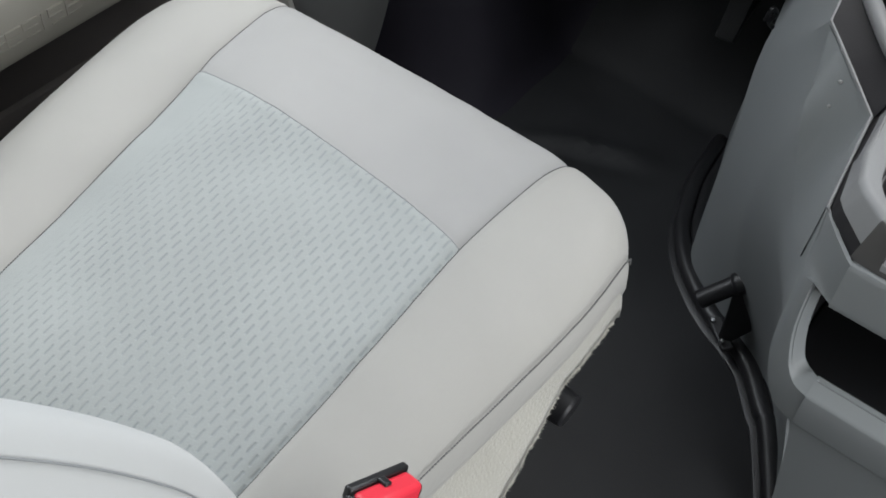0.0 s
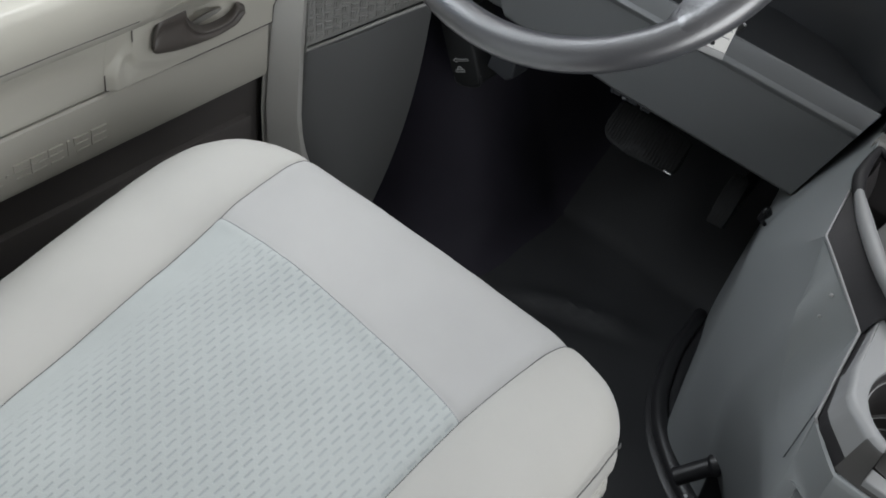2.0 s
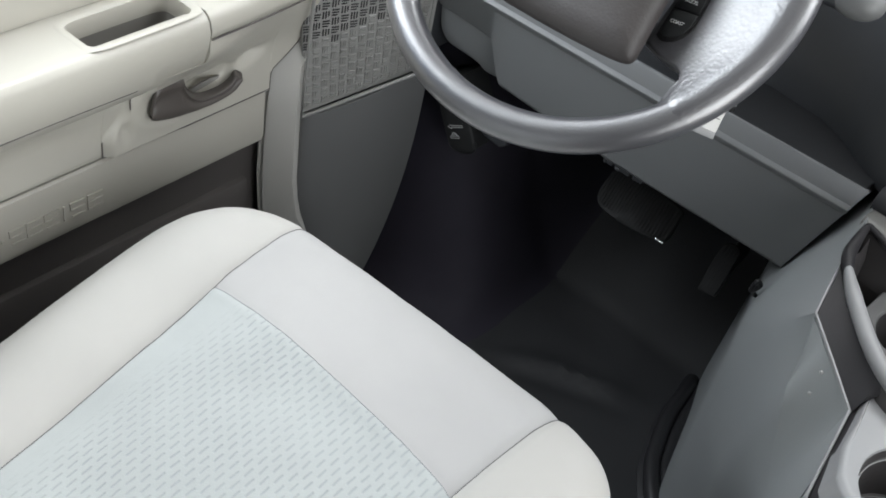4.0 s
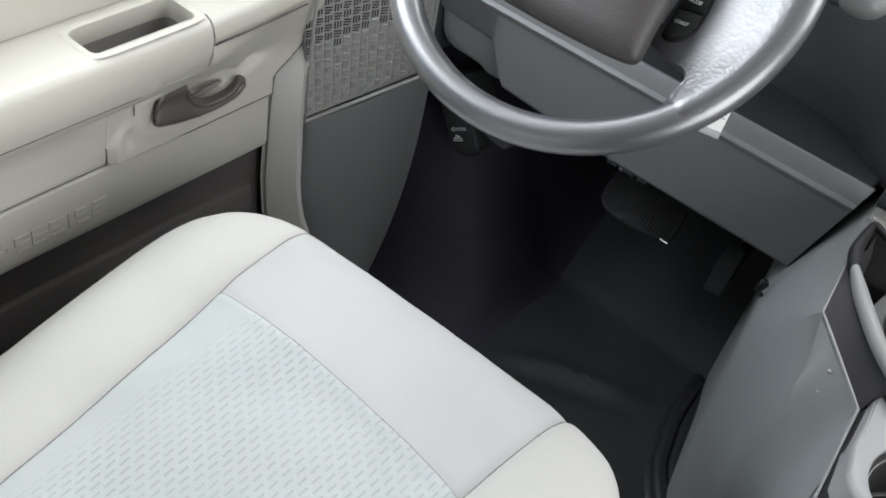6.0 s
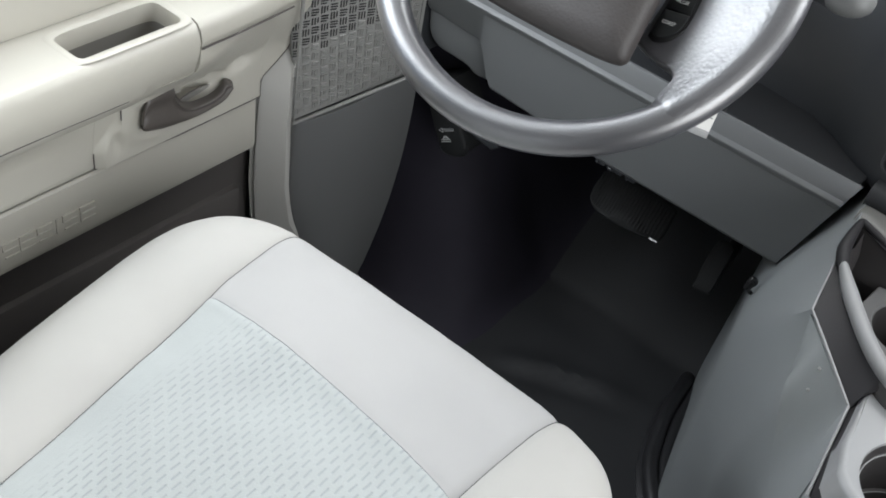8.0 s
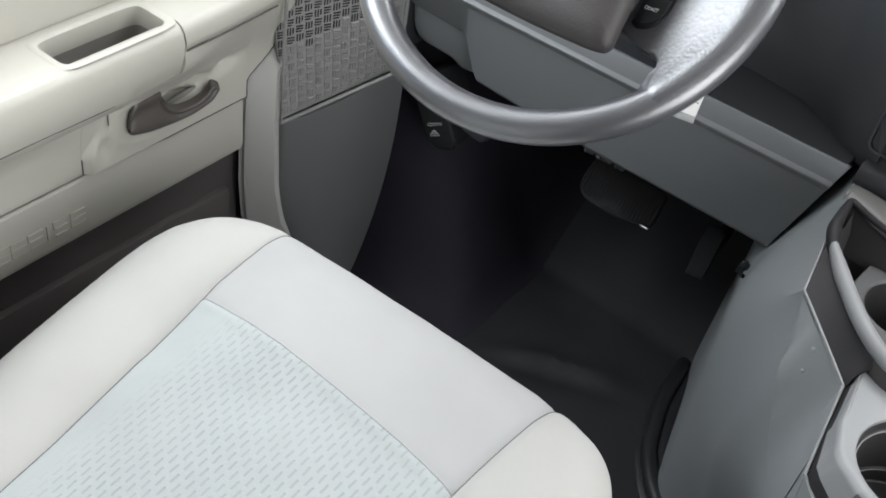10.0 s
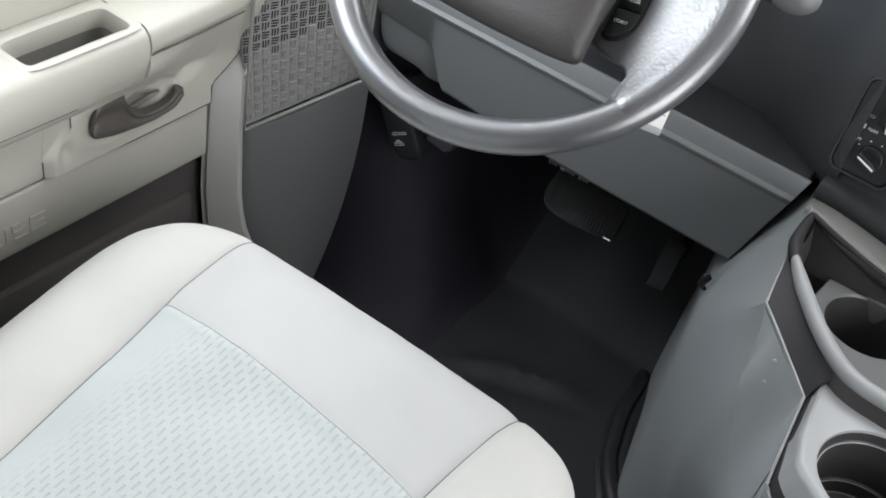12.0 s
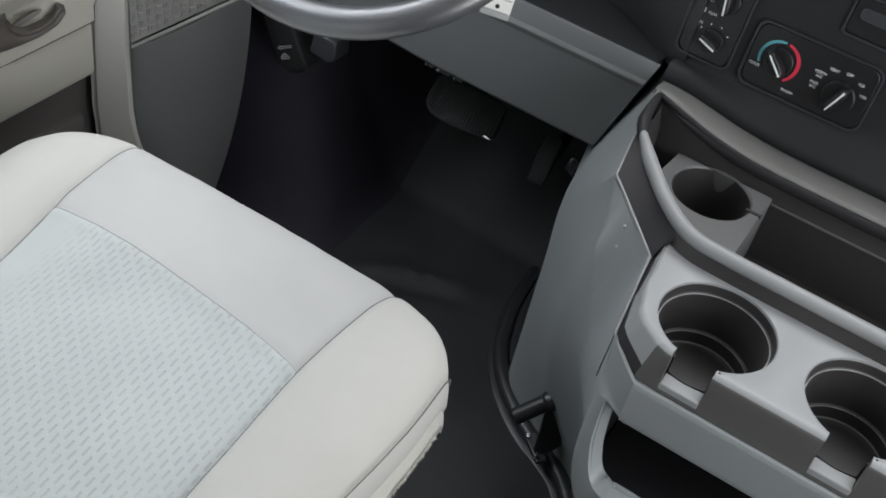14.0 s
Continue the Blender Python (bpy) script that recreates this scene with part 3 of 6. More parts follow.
# ---- kick panel and pillar trim beside the footwell ----
def kick_panel():
    k = thing("kick_panel", "grey plastic kick panel with a woven-pattern vent", "trim panel", (-0.38, 0.8, 0.0))
    inv = k.matrix_world.inverted()

    def put(name, bm, mat, label="", **kw):
        ob = part(name, bm, mat, k, label, **kw)
        ob.matrix_parent_inverse = inv
        return ob

    # pillar strip at the door's front edge
    bm = bmesh.new()
    rows = []
    for z, y0, y1, x0, x1 in ((0.02, 0.775, 0.845, -0.395, -0.352), (0.10, 0.765, 0.805, -0.398, -0.362), (0.16, 0.748, 0.775, -0.405, -0.368), (0.225, 0.742, 0.764, -0.406, -0.372), (0.33, 0.742, 0.766, -0.406, -0.379), (0.40, 0.746, 0.772, -0.406, -0.384), (0.45, 0.80, 0.805, -0.412, -0.39), (0.50, 0.842, 0.85, -0.412, -0.395)):
        rows.append([(x0 - 0.012, y0 + 0.004, z), (x0 - 0.006, y0 - 0.003, z), (x0, y0, z), (x1 - 0.003, y1 - 0.003, z), (x1 - 0.004, y1 + 0.003, z), (x1 - 0.008, y1 + 0.014, z)])
    sheet(bm, rows, (-0.01, 0.0, 0))
    put("pillar_trim", bm, M_PILLAR, "pale grey door pillar strip", angle=50)
    # lower panel
    def line(z):
        a = Vector((-0.378, 0.772, z)) if z > 0.2 else Vector((-0.376 + 0.015 * (0.2 - z) / 0.2, 0.772 + 0.05 * (0.2 - z) / 0.2, z))
        y = 0.944 - 0.048 * max(0.0, (0.343 - z) / 0.33) ** 2.2
        b = Vector((-0.378 + 0.3514 * (y - 0.772), y, z))
        return a, b
    bm = bmesh.new()
    rows = []
    for i in range(22):
        s = (i / 21) ** 1.5
        row = []
        for j in range(13):
            v = j / 12
            top = 0.331 + 0.045 * s
            z = 0.0 + top * v
            a, b = line(z)
            p = a.lerp(b, s)
            p.x += 0.016 * math.sin(math.pi * s ** 0.62) * (1 - 0.3 * v)
            row.append((p.x, p.y, z))
        rows.append(row)
    sheet(bm, rows, (-0.012, 0.004, 0))
    put("lower_panel", bm, M_TRIM, "plain grey footwell side panel", angle=60)
    # upper panel carrying the vent, set slightly back
    bm = bmesh.new()
    rows = []
    for i in range(8):
        s = i / 7
        row = []
        for j in range(7):
            v = j / 6
            z = (0.333 + 0.045 * s) + (0.56 - 0.333 - 0.045 * s) * v
            p = Vector((-0.381, 0.774, z)).lerp(Vector((-0.318, 0.935, z)), s)
            row.append((p.x - 0.03 * v * (1 - s), p.y, z))
        rows.append(row)
    sheet(bm, rows, (-0.012, 0.004, 0))
    put("vent_panel", bm, M_VENT, "grey panel behind the vent ribs")
    # frame under the vent
    bm = bmesh.new()
    tube(bm, [(-0.3775, 0.770, 0.56), (-0.3775, 0.769, 0.45), (-0.3765, 0.768, 0.331), (-0.32 + 0.004, 0.912, 0.3755), (-0.305, 0.935, 0.381)], 0.0024, 8)
    put("vent_frame", bm, M_VENT)
    # basket weave, three bars to a cell: cut right through at the top, only embossed lower down
    e_s = Vector((-0.318, 0.935, 0)) - Vector((-0.381, 0.774, 0))
    length, t, u = e_s.length, e_s.normalized(), Vector((0, 0, 1))
    nrm = Vector((t.y, -t.x, 0))
    step = 0.0118
    cells = {}
    for turn in (0, 1):
        for cut in (0, 1):
            bm = bmesh.new()
            along, across = (t, u) if turn else (u, t)
            for r in (-1, 0, 1):
                hl, hw = 0.0050, 0.00095
                ring = [across * (r * 0.0037 + sw * hw) + along * sl * hl for sl, sw in ((-1, -1), (1, -1), (1, 1), (-1, 1))]
                if cut:
                    prism(bm, [p + nrm * 0.0003 for p in ring], nrm * 0.0004)
                else:
                    mid = [p * 0.86 + nrm * 0.0018 for p in ring]
                    low = [bm.verts.new(p) for p in ring]
                    up = [bm.verts.new(p) for p in mid]
                    bm.faces.new(up)
                    for q in range(4):
                        bm.faces.new((low[q], low[(q + 1) % 4], up[(q + 1) % 4], up[q]))
            bmesh.ops.recalc_face_normals(bm, faces=bm.faces)
            me = bpy.data.meshes.new("vent_slot" if cut else "vent_rib")
            bm.to_mesh(me)
            bm.free()
            me.materials.append(M_BLACK if cut else M_VENT)
            cells[turn, cut] = me
    for a in range(int(length / step)):
        for b in range(18):
            s = (a + 0.5) * step / length
            z0 = 0.342 + 0.045 * s + b * step
            if z0 > 0.55:
                continue
            v = (z0 - 0.333 - 0.045 * s) / (0.56 - 0.333 - 0.045 * s)
            c = Vector((-0.381, 0.774, z0)).lerp(Vector((-0.318, 0.935, z0)), s)
            cut = 1 if z0 > 0.424 + 0.44 * (c.y - 0.782) + 0.006 * (a * 5 % 3 - 1) else 0
            c.x -= 0.03 * v * (1 - s)
            ob = new("vent_slot" if cut else "vent_rib", cells[(a + b) % 2, cut])
            ob.parent = k
            ob.matrix_parent_inverse = inv
            ob.matrix_world = Matrix.Translation(c)


kick_panel()


# ---- dashboard ----
def pad_height(x):
    """Top of the engine cover where it runs under the dash: highest at the driver's corner."""
    return 0.5275 + 0.0185 * math.exp(-((x - 0.285) / 0.085) ** 2)


def dashboard():
    d = thing("dashboard", "grey lower dash panel under a dark instrument panel", "dashboard", (0.0, 0.95, 0.4))
    inv = d.matrix_world.inverted()

    def put(name, bm, mat, label="", **k):
        ob = part(name, bm, mat, d, label, **k)
        ob.matrix_parent_inverse = inv
        return ob

    # knee panel
    bm = bmesh.new()
    rows = []
    xs = [-0.318, -0.310, -0.290, -0.270, -0.250, -0.240, -0.2345, -0.2300, -0.2250, -0.2200, -0.2150, -0.2090, -0.2020, -0.195] + [-0.185 + 0.01 * i for i in range(41)]
    low_left = [(-0.330, 0.470), (-0.2345, 0.4645), (-0.2300, 0.4620), (-0.2250, 0.4545), (-0.2200, 0.4430), (-0.2150, 0.4310), (-0.2090, 0.4180), (-0.2020, 0.4090)]
    for x in xs:
        zb = 0.397 + 0.011 * min(1, max(0.0, -0.03 - x) / 0.185)
        if x < -0.2020:
            zb = next(z0 + (z1 - z0) * (x - x0) / (x1 - x0) for (x0, z0), (x1, z1) in zip(low_left, low_left[1:]) if x <= x1)
        xr = x
        rows.append([(xr, 1.05, zb + 0.012), (xr, 0.957, zb), (xr, 0.944, zb + 0.002), (xr, 0.939, zb + 0.008), (xr, 0.9260, 0.514), (xr, 0.9205, 0.5205), (xr, 0.9198, 0.5235), (xr, 0.9215, 0.5258), (xr, 0.9245, 0.5275), (xr, 0.9280, 0.5460), (xr, 0.9300, 0.5487), (xr, 0.9340, 0.5487), (xr, 0.9355, 0.537), (xr, 1.05, 0.520)])
    # right end follows the slanted gap beside the engine cover
    rows = [[(x + (0.004 + 0.048 * max(0, (z - 0.40) / 0.15) if i == len(rows) - 1 else 0), y, z) for x, y, z in r] for i, r in enumerate(rows)]
    loft(bm, rows, closed=True, caps=True)
    put("knee_panel", bm, M_KNEE, "plain grey knee panel with a ridged top edge", angle=30)
    # dark shelf between the knee panel and the instrument panel
    bm = bmesh.new()
    prism(bm, [(-0.33, 0.9362, 0.5460), (0.262, 0.9362, 0.5460), (0.268, 1.06, 0.545), (-0.33, 1.06, 0.545)], (0, 0, -0.016))
    put("dash_shelf", bm, M_STACK, "dark shelf behind the knee panel", bevel=0.002)
    # left end, a lobe set back behind the panel
    bm = bmesh.new()
    lobe = smooth_line([(-0.200, 0.430), (-0.206, 0.4130), (-0.2180, 0.4090), (-0.2364, 0.4080), (-0.2506, 0.4140), (-0.2750, 0.4160), (-0.3001, 0.4180), (-0.3140, 0.4310), (-0.3170, 0.4600), (-0.318, 0.500)], 4) + [Vector((-0.200, 0.500))]
    loft(bm, [[(p.x, y + 0.12 * (0.47 - p.y), p.y + dz) for p in lobe] for y, dz in ((1.02, 0.0), (0.952, 0.0), (0.9475, 0.0015), (0.9455, 0.005))], closed=True, caps=True)
    put("end_piece", bm, M_KNEE, "rounded end piece of the knee panel", angle=50)
    # instrument panel body, dark, above the knee panel
    bm = bmesh.new()
    rows = []
    for x, dy in ((-0.40, 0.10), (-0.28, 0.08), (-0.15, 0.075), (0.0, 0.075), (0.10, 0.075), (0.17, 0.065), (0.205, 0.045), (0.235, 0.02), (0.262, 0.004), (0.285, -0.004)):
        rows.append([(x, 1.30, 0.53), (x, 0.955 + dy, 0.54), (x, 0.957 + dy, 0.60), (x, 0.97 + dy, 0.66), (x, 0.985 + dy, 0.74), (x, 1.00 + dy, 0.82), (x, 1.06, 0.865), (x, 1.30, 0.88)])
    loft(bm, rows, closed=True, caps=True)
    put("instrument_panel", bm, M_DARKTRIM, "dark grey instrument panel", angle=60)
    # centre stack
    # brow above z 0.75 is unseen, added to keep windscreen light off the ledge
    bm = bmesh.new()
    rows = []
    for x, dy in ((0.275, 0.012), (0.282, 0.002), (0.292, -0.003), (0.315, -0.003), (0.34, -0.003), (0.365, -0.003), (0.39, -0.003), (0.42, -0.003), (0.46, -0.003), (0.52, -0.003), (0.70, -0.003), (0.90, 0.0), (1.38, 0.01)):
        foot = pad_height(x) - 0.0003
        rows.append([(x, 1.30, 0.50), (x, 0.950, foot - 0.03), (x, 0.929, foot - 0.012), (x, 0.926, foot - 0.004), (x, 0.929, foot + 0.004), (x, 0.937, foot + 0.010), (x, 0.9510 + dy, 0.5535), (x, 0.9570 + dy, 0.558), (x, 0.9605 + dy, 0.573), (x, 0.9645 + dy, 0.60), (x, 0.975 + dy, 0.67), (x, 0.985 + dy, 0.745), (x, 0.965 + dy, 0.78), (x, 0.955 + dy, 0.815), (x, 0.970 + dy, 0.86), (x, 1.06, 0.885), (x, 1.30, 0.89)])
    loft(bm, rows, closed=True, caps=True)
    put("centre_panel", bm, M_STACK, "dark grey centre of the dash", angle=50)
    # wiring clips under the edge
    for x, w in ((-0.032, 0.014), (-0.015, 0.022), (0.012, 0.014)):
        bm = bmesh.new()
        box(bm, (x, 0.943, 0.3945), (x + w, 0.962, 0.4005))
        box(bm, (x + 0.003, 0.9395, 0.3955), (x + w * 0.4, 0.944, 0.3995))
        put("clip", bm, M_DARKTRIM, "dark plastic wiring clip", bevel=0.0012, segs=2)
    return d


dash = dashboard()


# ---- driver's seat ----
def seat_front(a):
    """The front edge of the cushion for a from -1 (door side) to 1."""
    e = max(0.0, abs(a) - 0.50) / 0.50
    drop = 0.012 * e + 0.027 * e ** 3.5 if a > 0 else 0.060 * e ** 2.4
    return 0.588 - 0.010 * a * a - drop + 0.004 * a


def seat_half(b, right=True):
    e = max(0.0, b - 0.80) / 0.20
    back = max(0.0, 0.82 - b) / 0.82
    return (0.270 if right else 0.281) - (0.009 if right else 0.006) * e ** 2 - (0.048 if right else 0.020) * back ** 1.2


SEAM_A = 0.585


def cushion_point(a, b):
    lean = max(-1.0, min(1.0, a / SEAM_A))
    hold = 1.0 if abs(a) <= SEAM_A else (1 - abs(a)) / (1 - SEAM_A)
    y = 0.02 + (seat_front(a) - 0.02) * (b + (0.030 - 0.022 * lean) * math.sin(math.pi * b) * hold)
    seam = 0.160 - 0.012 * max(0.0, 0.35 - b) if a > 0 else 0.168 - 0.043 * max(0.0, 0.75 - b)
    if abs(a) < SEAM_A:
        x = 0.003 + seam * a / SEAM_A
    else:
        x = 0.003 + math.copysign(seam + (seat_half(b, a > 0) - seam) * (abs(a) - SEAM_A) / (1 - SEAM_A), a)
    flare = a / SEAM_A if abs(a) < SEAM_A else math.copysign((1 - abs(a)) / (1 - SEAM_A), a)
    x += 0.010 * flare * max(0.0, (b - 0.70) / 0.30)
    z = 0.401 + 0.19 * (y - 0.42)
    if y > 0.42:
        z = 0.401 + 0.19 * (y - 0.42) - 1.15 * (y - 0.42) ** 2
    # rolled front edge
    g = (0.062 - (1 - b) * 0.57) / 0.062
    if g > 0:
        z -= 0.030 * (1 - math.sqrt(max(0.0, 1 - min(1, g) ** 2)))
    # bolsters swell, then roll over the side
    o = (abs(a) - SEAM_A) / (1 - SEAM_A)
    if o > 0:
        z += 0.006 * math.sin(math.pi * min(1, o) ** 0.8) * min(1, (1 - b) / 0.3) - 0.004 * o
        z -= 0.004 * math.exp(-o / 0.14) if a > 0 else (0.004 + 0.003 * math.sin(math.pi * min(1.0, b / 0.98))) * math.exp(-o / 0.32)
        lip = 0.55 if a > 0 else 0.42
        h = (o - lip) / (1 - lip)
        if h > 0:
            drop = 0.034 if a < 0 else 0.013 + 0.013 * min(1.0, max(0.0, (b - 0.4) / 0.5))
            z -= drop * (1 - math.sqrt(max(0.0, 1 - min(1, h) ** 2)))
    else:
        z += (0.011 * (1 - abs(a / SEAM_A) ** 2.6) - 0.003 * max(0.0, -a / SEAM_A) ** 2) * math.sin(math.pi * min(1.0, b / 0.98)) - 0.004
    # the door-side seam lies in a soft valley
    if a < 0:
        u = -a / SEAM_A
        z -= 0.009 * (max(0.0, (u - 0.30) / 0.70) ** 1.6 if o <= 0 else math.exp(-o / 0.50)) * math.sin(math.pi * min(1.0, 0.15 + 0.85 * b) * 0.93)
    # sunk seams
    dx = abs(abs(a) - SEAM_A) * 0.27
    z -= (0.0024 if a > 0 else 0.0013) * math.exp(-(dx / (0.0055 if a > 0 else 0.0035)) ** 2)
    if abs(a) <= SEAM_A:
        # the insert swells a little before its front edge
        db = (b - INSERT_B) * 0.57
        z += 0.0010 * math.exp(-((db + 0.007) / 0.0055) ** 2) - 0.0007 * math.exp(-((db - 0.001) / 0.0035) ** 2)
    # softness
    z += 0.0016 * noise.noise(Vector((x * 14, y * 14, 4.0))) + 0.0009 * noise.noise(Vector((x * 45, y * 45, 9.0)))
    return Vector((x, y, z))


INSERT_B = 0.705


def spread(lo, hi, n, dense_lo=True, dense_hi=True):
    out = []
    for i in range(n + 1):
        t = i / n
        if dense_lo and dense_hi:
            t = 0.5 - 0.5 * math.cos(math.pi * t)
        elif dense_hi:
            t = math.sin(math.pi / 2 * t)
        elif dense_lo:
            t = 1 - math.cos(math.pi / 2 * t)
        out.append(lo + (hi - lo) * t)
    return out


def seat():
    s = thing("driver_seat", "light grey cloth bucket seat with patterned centre", "car seat", (0.0, 0.25, 0.0))
    inv = s.matrix_world.inverted()

    def put(name, bm, mat, label="", parent=None, **k):
        ob = part(name, bm, mat, parent or s, label, **k)
        if parent is None:
            ob.matrix_parent_inverse = inv
        return ob

    def patch(name, aa, bb, mat, label):
        bm = bmesh.new()
        sheet(bm, [[cushion_point(a, b) for a in aa] for b in bb], (0, 0, -0.03))
        return put(name, bm, mat, label, angle=75)

    patch("cushion_insert", spread(-SEAM_A, SEAM_A, 44), spread(0, INSERT_B, 46), M_INSERT, "pale blue-grey cloth with short sunken dashes")
    patch("cushion_front", spread(-SEAM_A, SEAM_A, 44), spread(INSERT_B, 1.0, 34), M_CLOTH, "plain light grey cloth front panel")
    for sgn in (-1, 1):
        aa = spread(SEAM_A, 1.0, 30)
        aa = [-v for v in aa[::-1]] if sgn < 0 else aa
        patch("cushion_bolster", aa, spread(0, 1.0, 60), M_BOLSTER, "plain off-white cloth side bolster")
    # boxing under the rolled edge, round sides and front
    edge = [cushion_point(-1, b) for b in spread(0, 1, 40, False, True)] + [cushion_point(a, 1) for a in spread(-1, 1, 60)[1:-1]] + [cushion_point(1, b) for b in spread(0, 1, 40, False, True)[::-1]]
    cen = Vector((0, 0.2, 0))

    def ring(dz, out):
        pts = []
        for i, p in enumerate(edge):
            d = edge[min(i + 1, len(edge) - 1)] - edge[max(i - 1, 0)]
            n = Vector((-d.y, d.x, 0)).normalized()
            if n.dot(p - cen) < 0:
                n = -n
            pts.append(p + n * out + Vector((0, 0, dz + 0.002 * noise.noise(p * 20))))
        return pts

    bm = bmesh.new()
    rows = [ring(0.001, -0.002), ring(-0.004, 0.001), ring(-0.018, 0.0045), ring(-0.034, 0.006), ring(-0.048, 0.004), ring(-0.056, -0.002), ring(-0.060, -0.012)]
    sheet(bm, rows, (0, 0, -0.002))
    put("side_band", bm, M_BOLSTER, "stitched off-white cloth side band", angle=70)
    # backing skirt: fleece edge that hangs lower and swings out towards the back
    bm = bmesh.new()
    rows = []
    top, mid, low, out = ring(-0.046, 0.003), ring(-0.060, 0.006), ring(-0.066, 0.008), ring(-0.072, 0.043)
    for i in range(len(edge)):
        p = edge[i]
        k = min(1.0, max(0.0, (0.43 - p.y) / 0.16)) * (1 if p.x > 0.2 else 0.1)
        hang = 0.014 + (0.34 * max(0.0, 0.44 - p.y) if p.x > 0.2 else 0.12 * max(0.0, 0.50 - p.y))
        hang = min(hang, p.z - 0.14)
        j = 0.005 * noise.noise(Vector((p.x * 60, p.y * 60, 1)))
        f = low[i].lerp(out[i], k)
        rows.append([top[i] + Vector((0, 0, 0.001)), mid[i] + Vector((0, 0, j)), low[i].lerp(f, 0.5) + Vector((0, 0, -0.15 * hang + 0.5 * j)), f + Vector((0, 0, -0.45 * hang + j)), f + Vector((0, 0, -0.8 * hang - j)), f + Vector((0, 0, -hang + 2 * j))])
    sheet(bm, rows, (0, 0, -0.003))
    put("skirt", bm, M_FLEECE, "fuzzy cream fleece underside edge", angle=80)
    # loose tufts of the fleece
    rnd = random.Random(5)
    bm = bmesh.new()
    right = [r for r in rows if r[0].x > 0.2 and r[0].y < 0.52]
    for n in range(900):
        r0 = rnd.randrange(len(right) - 1)
        k = 5
        p = right[r0][k].lerp(right[r0 + 1][k], rnd.random()).lerp(right[r0][max(1, k - 1)], 0.8 * rnd.random() if k < 5 else 0.1 * rnd.random())
        d = Vector((rnd.uniform(0.1, 0.9), rnd.uniform(-0.5, 0.7), rnd.uniform(-1.0, -0.1))).normalized()
        s1 = d.cross(Vector((0, 0, 1))).normalized() * rnd.uniform(0.0007, 0.0014)
        s2 = d.cross(s1).normalized() * 0.0011
        tip = bm.verts.new(p + d * rnd.uniform(0.0015, 0.0045))
        base = [bm.verts.new(p - d * 0.002 + q) for q in (s1, s2, -s1)]
        for i in range(3):
            bm.faces.new((base[i], base[(i + 1) % 3], tip))
    put("fleece_tuft", bm, M_FLEECE, angle=80)["kind"] = "stuff"
    # stitched seams
    def stitch(pts, r=0.0009, lift=0.0008, mat=M_THREAD):
        bm = bmesh.new()
        run = 0
        for i in range(len(pts) - 1):
            tube(bm, [pts[i] + Vector((0, 0, lift)), pts[i].lerp(pts[i + 1], 0.72) + Vector((0, 0, lift))], r, 5)
        put("stitching", bm, mat, "fine stitched seam")
    for sgn in (-1, 1):
        stitch([cushion_point(sgn * (SEAM_A + 0.001), 0.02 + 0.975 * i / 230) for i in range(231)], 0.0006 if sgn > 0 else 0.00045, 0.0001)
    line = [p + Vector((0.0012, 0, 0.001)) for p in ring(-0.003, 0.0022)[98:]]
    stitch([line[i].lerp(line[i + 1], k / 6) for i in range(len(line) - 1) for k in range(6)] + [line[-1]], 0.0008)
    stitch([cushion_point(SEAM_A * (-1 + 2 * i / 150), INSERT_B) for i in range(151)], 0.00045, 0.0001, M_SEAM)
    # cushion core and pedestal
    bm = bmesh.new()
    box(bm, (-0.235, 0.04, 0.20), (0.235, 0.50, 0.315))
    put("cushion_pan", bm, M_DARKTRIM, "dark seat pan", bevel=0.03)
    bm = bmesh.new()
    box(bm, (-0.19, 0.02, 0.0), (0.19, 0.40, 0.2))
    put("pedestal", bm, M_DARKTRIM, "dark metal seat pedestal", bevel=0.012)
    bm = bmesh.new()
    cyl(bm, (0.22, 0.470, 0.205), (0.280, 0.470, 0.200), 0.021, 0.018, 28)
    cyl(bm, (0.24, 0.475, 0.205), (0.255, 0.36, 0.19), 0.010, 0.009, 16)
    put("adjuster_knob", bm, M_RUBBER, "black seat adjuster knob", bevel=0.004)
    # backrest: rings up the back, reclined, with bolsters at the sides
    bm = bmesh.new()
    rows = []
    for i in range(25):
        v = i / 24
        z = 0.33 + 0.74 * v
        hw = 0.254 - 0.05 * max(0, (v - 0.72) / 0.28) ** 2 - 0.015 * (1 - v) ** 2
        yb = 0.093 - 0.50 * (z - 0.42) - 0.65 * max(0, z - 0.54) ** 2 + 0.10 * max(0, z - 0.75) ** 1.2 - 0.5 * max(0, 0.52 - z) ** 1.5
        ringp = []
        for k in range(96):
            a = 2 * math.pi * k / 96
            c, sn = math.cos(a), math.sin(a)
            q = 0.55
            px = hw * math.copysign(abs(c) ** q, c)
            dep = 0.065 * math.copysign(abs(sn) ** 0.7, sn)
            o = max(0.0, (abs(px) / hw - 0.42) / 0.58)
            bol = 0.078 * math.sin(math.pi * min(1, o) ** 1.25) ** 0.9 if sn > 0 else 0
            ringp.append((px, yb - 0.075 + dep + bol, z))
        rows.append(ringp)
    for f in (0.8, 0.4):
        last = rows[24]
        cy = sum(p[1] for p in last) / len(last)
        rows.append([(p[0] * (f * 0.3 + 0.7), cy + (p[1] - cy) * f, last[0][2] + 0.022 * (1.35 - f)) for p in last])
    loft(bm, rows, closed=True, caps=True)
    put("backrest", bm, M_BACKREST, "light cloth backrest with side bolsters", angle=80)
    pts = []
    for i in range(2, 23):
        r = rows[i]
        k = next(k for k in range(1, 24) if r[k][0] < 0.208)
        p = Vector(r[k - 1]).lerp(Vector(r[k]), (r[k - 1][0] - 0.208) / (r[k - 1][0] - r[k][0]))
        pts.append(p + Vector((0.0012, 0.0012, 0)))
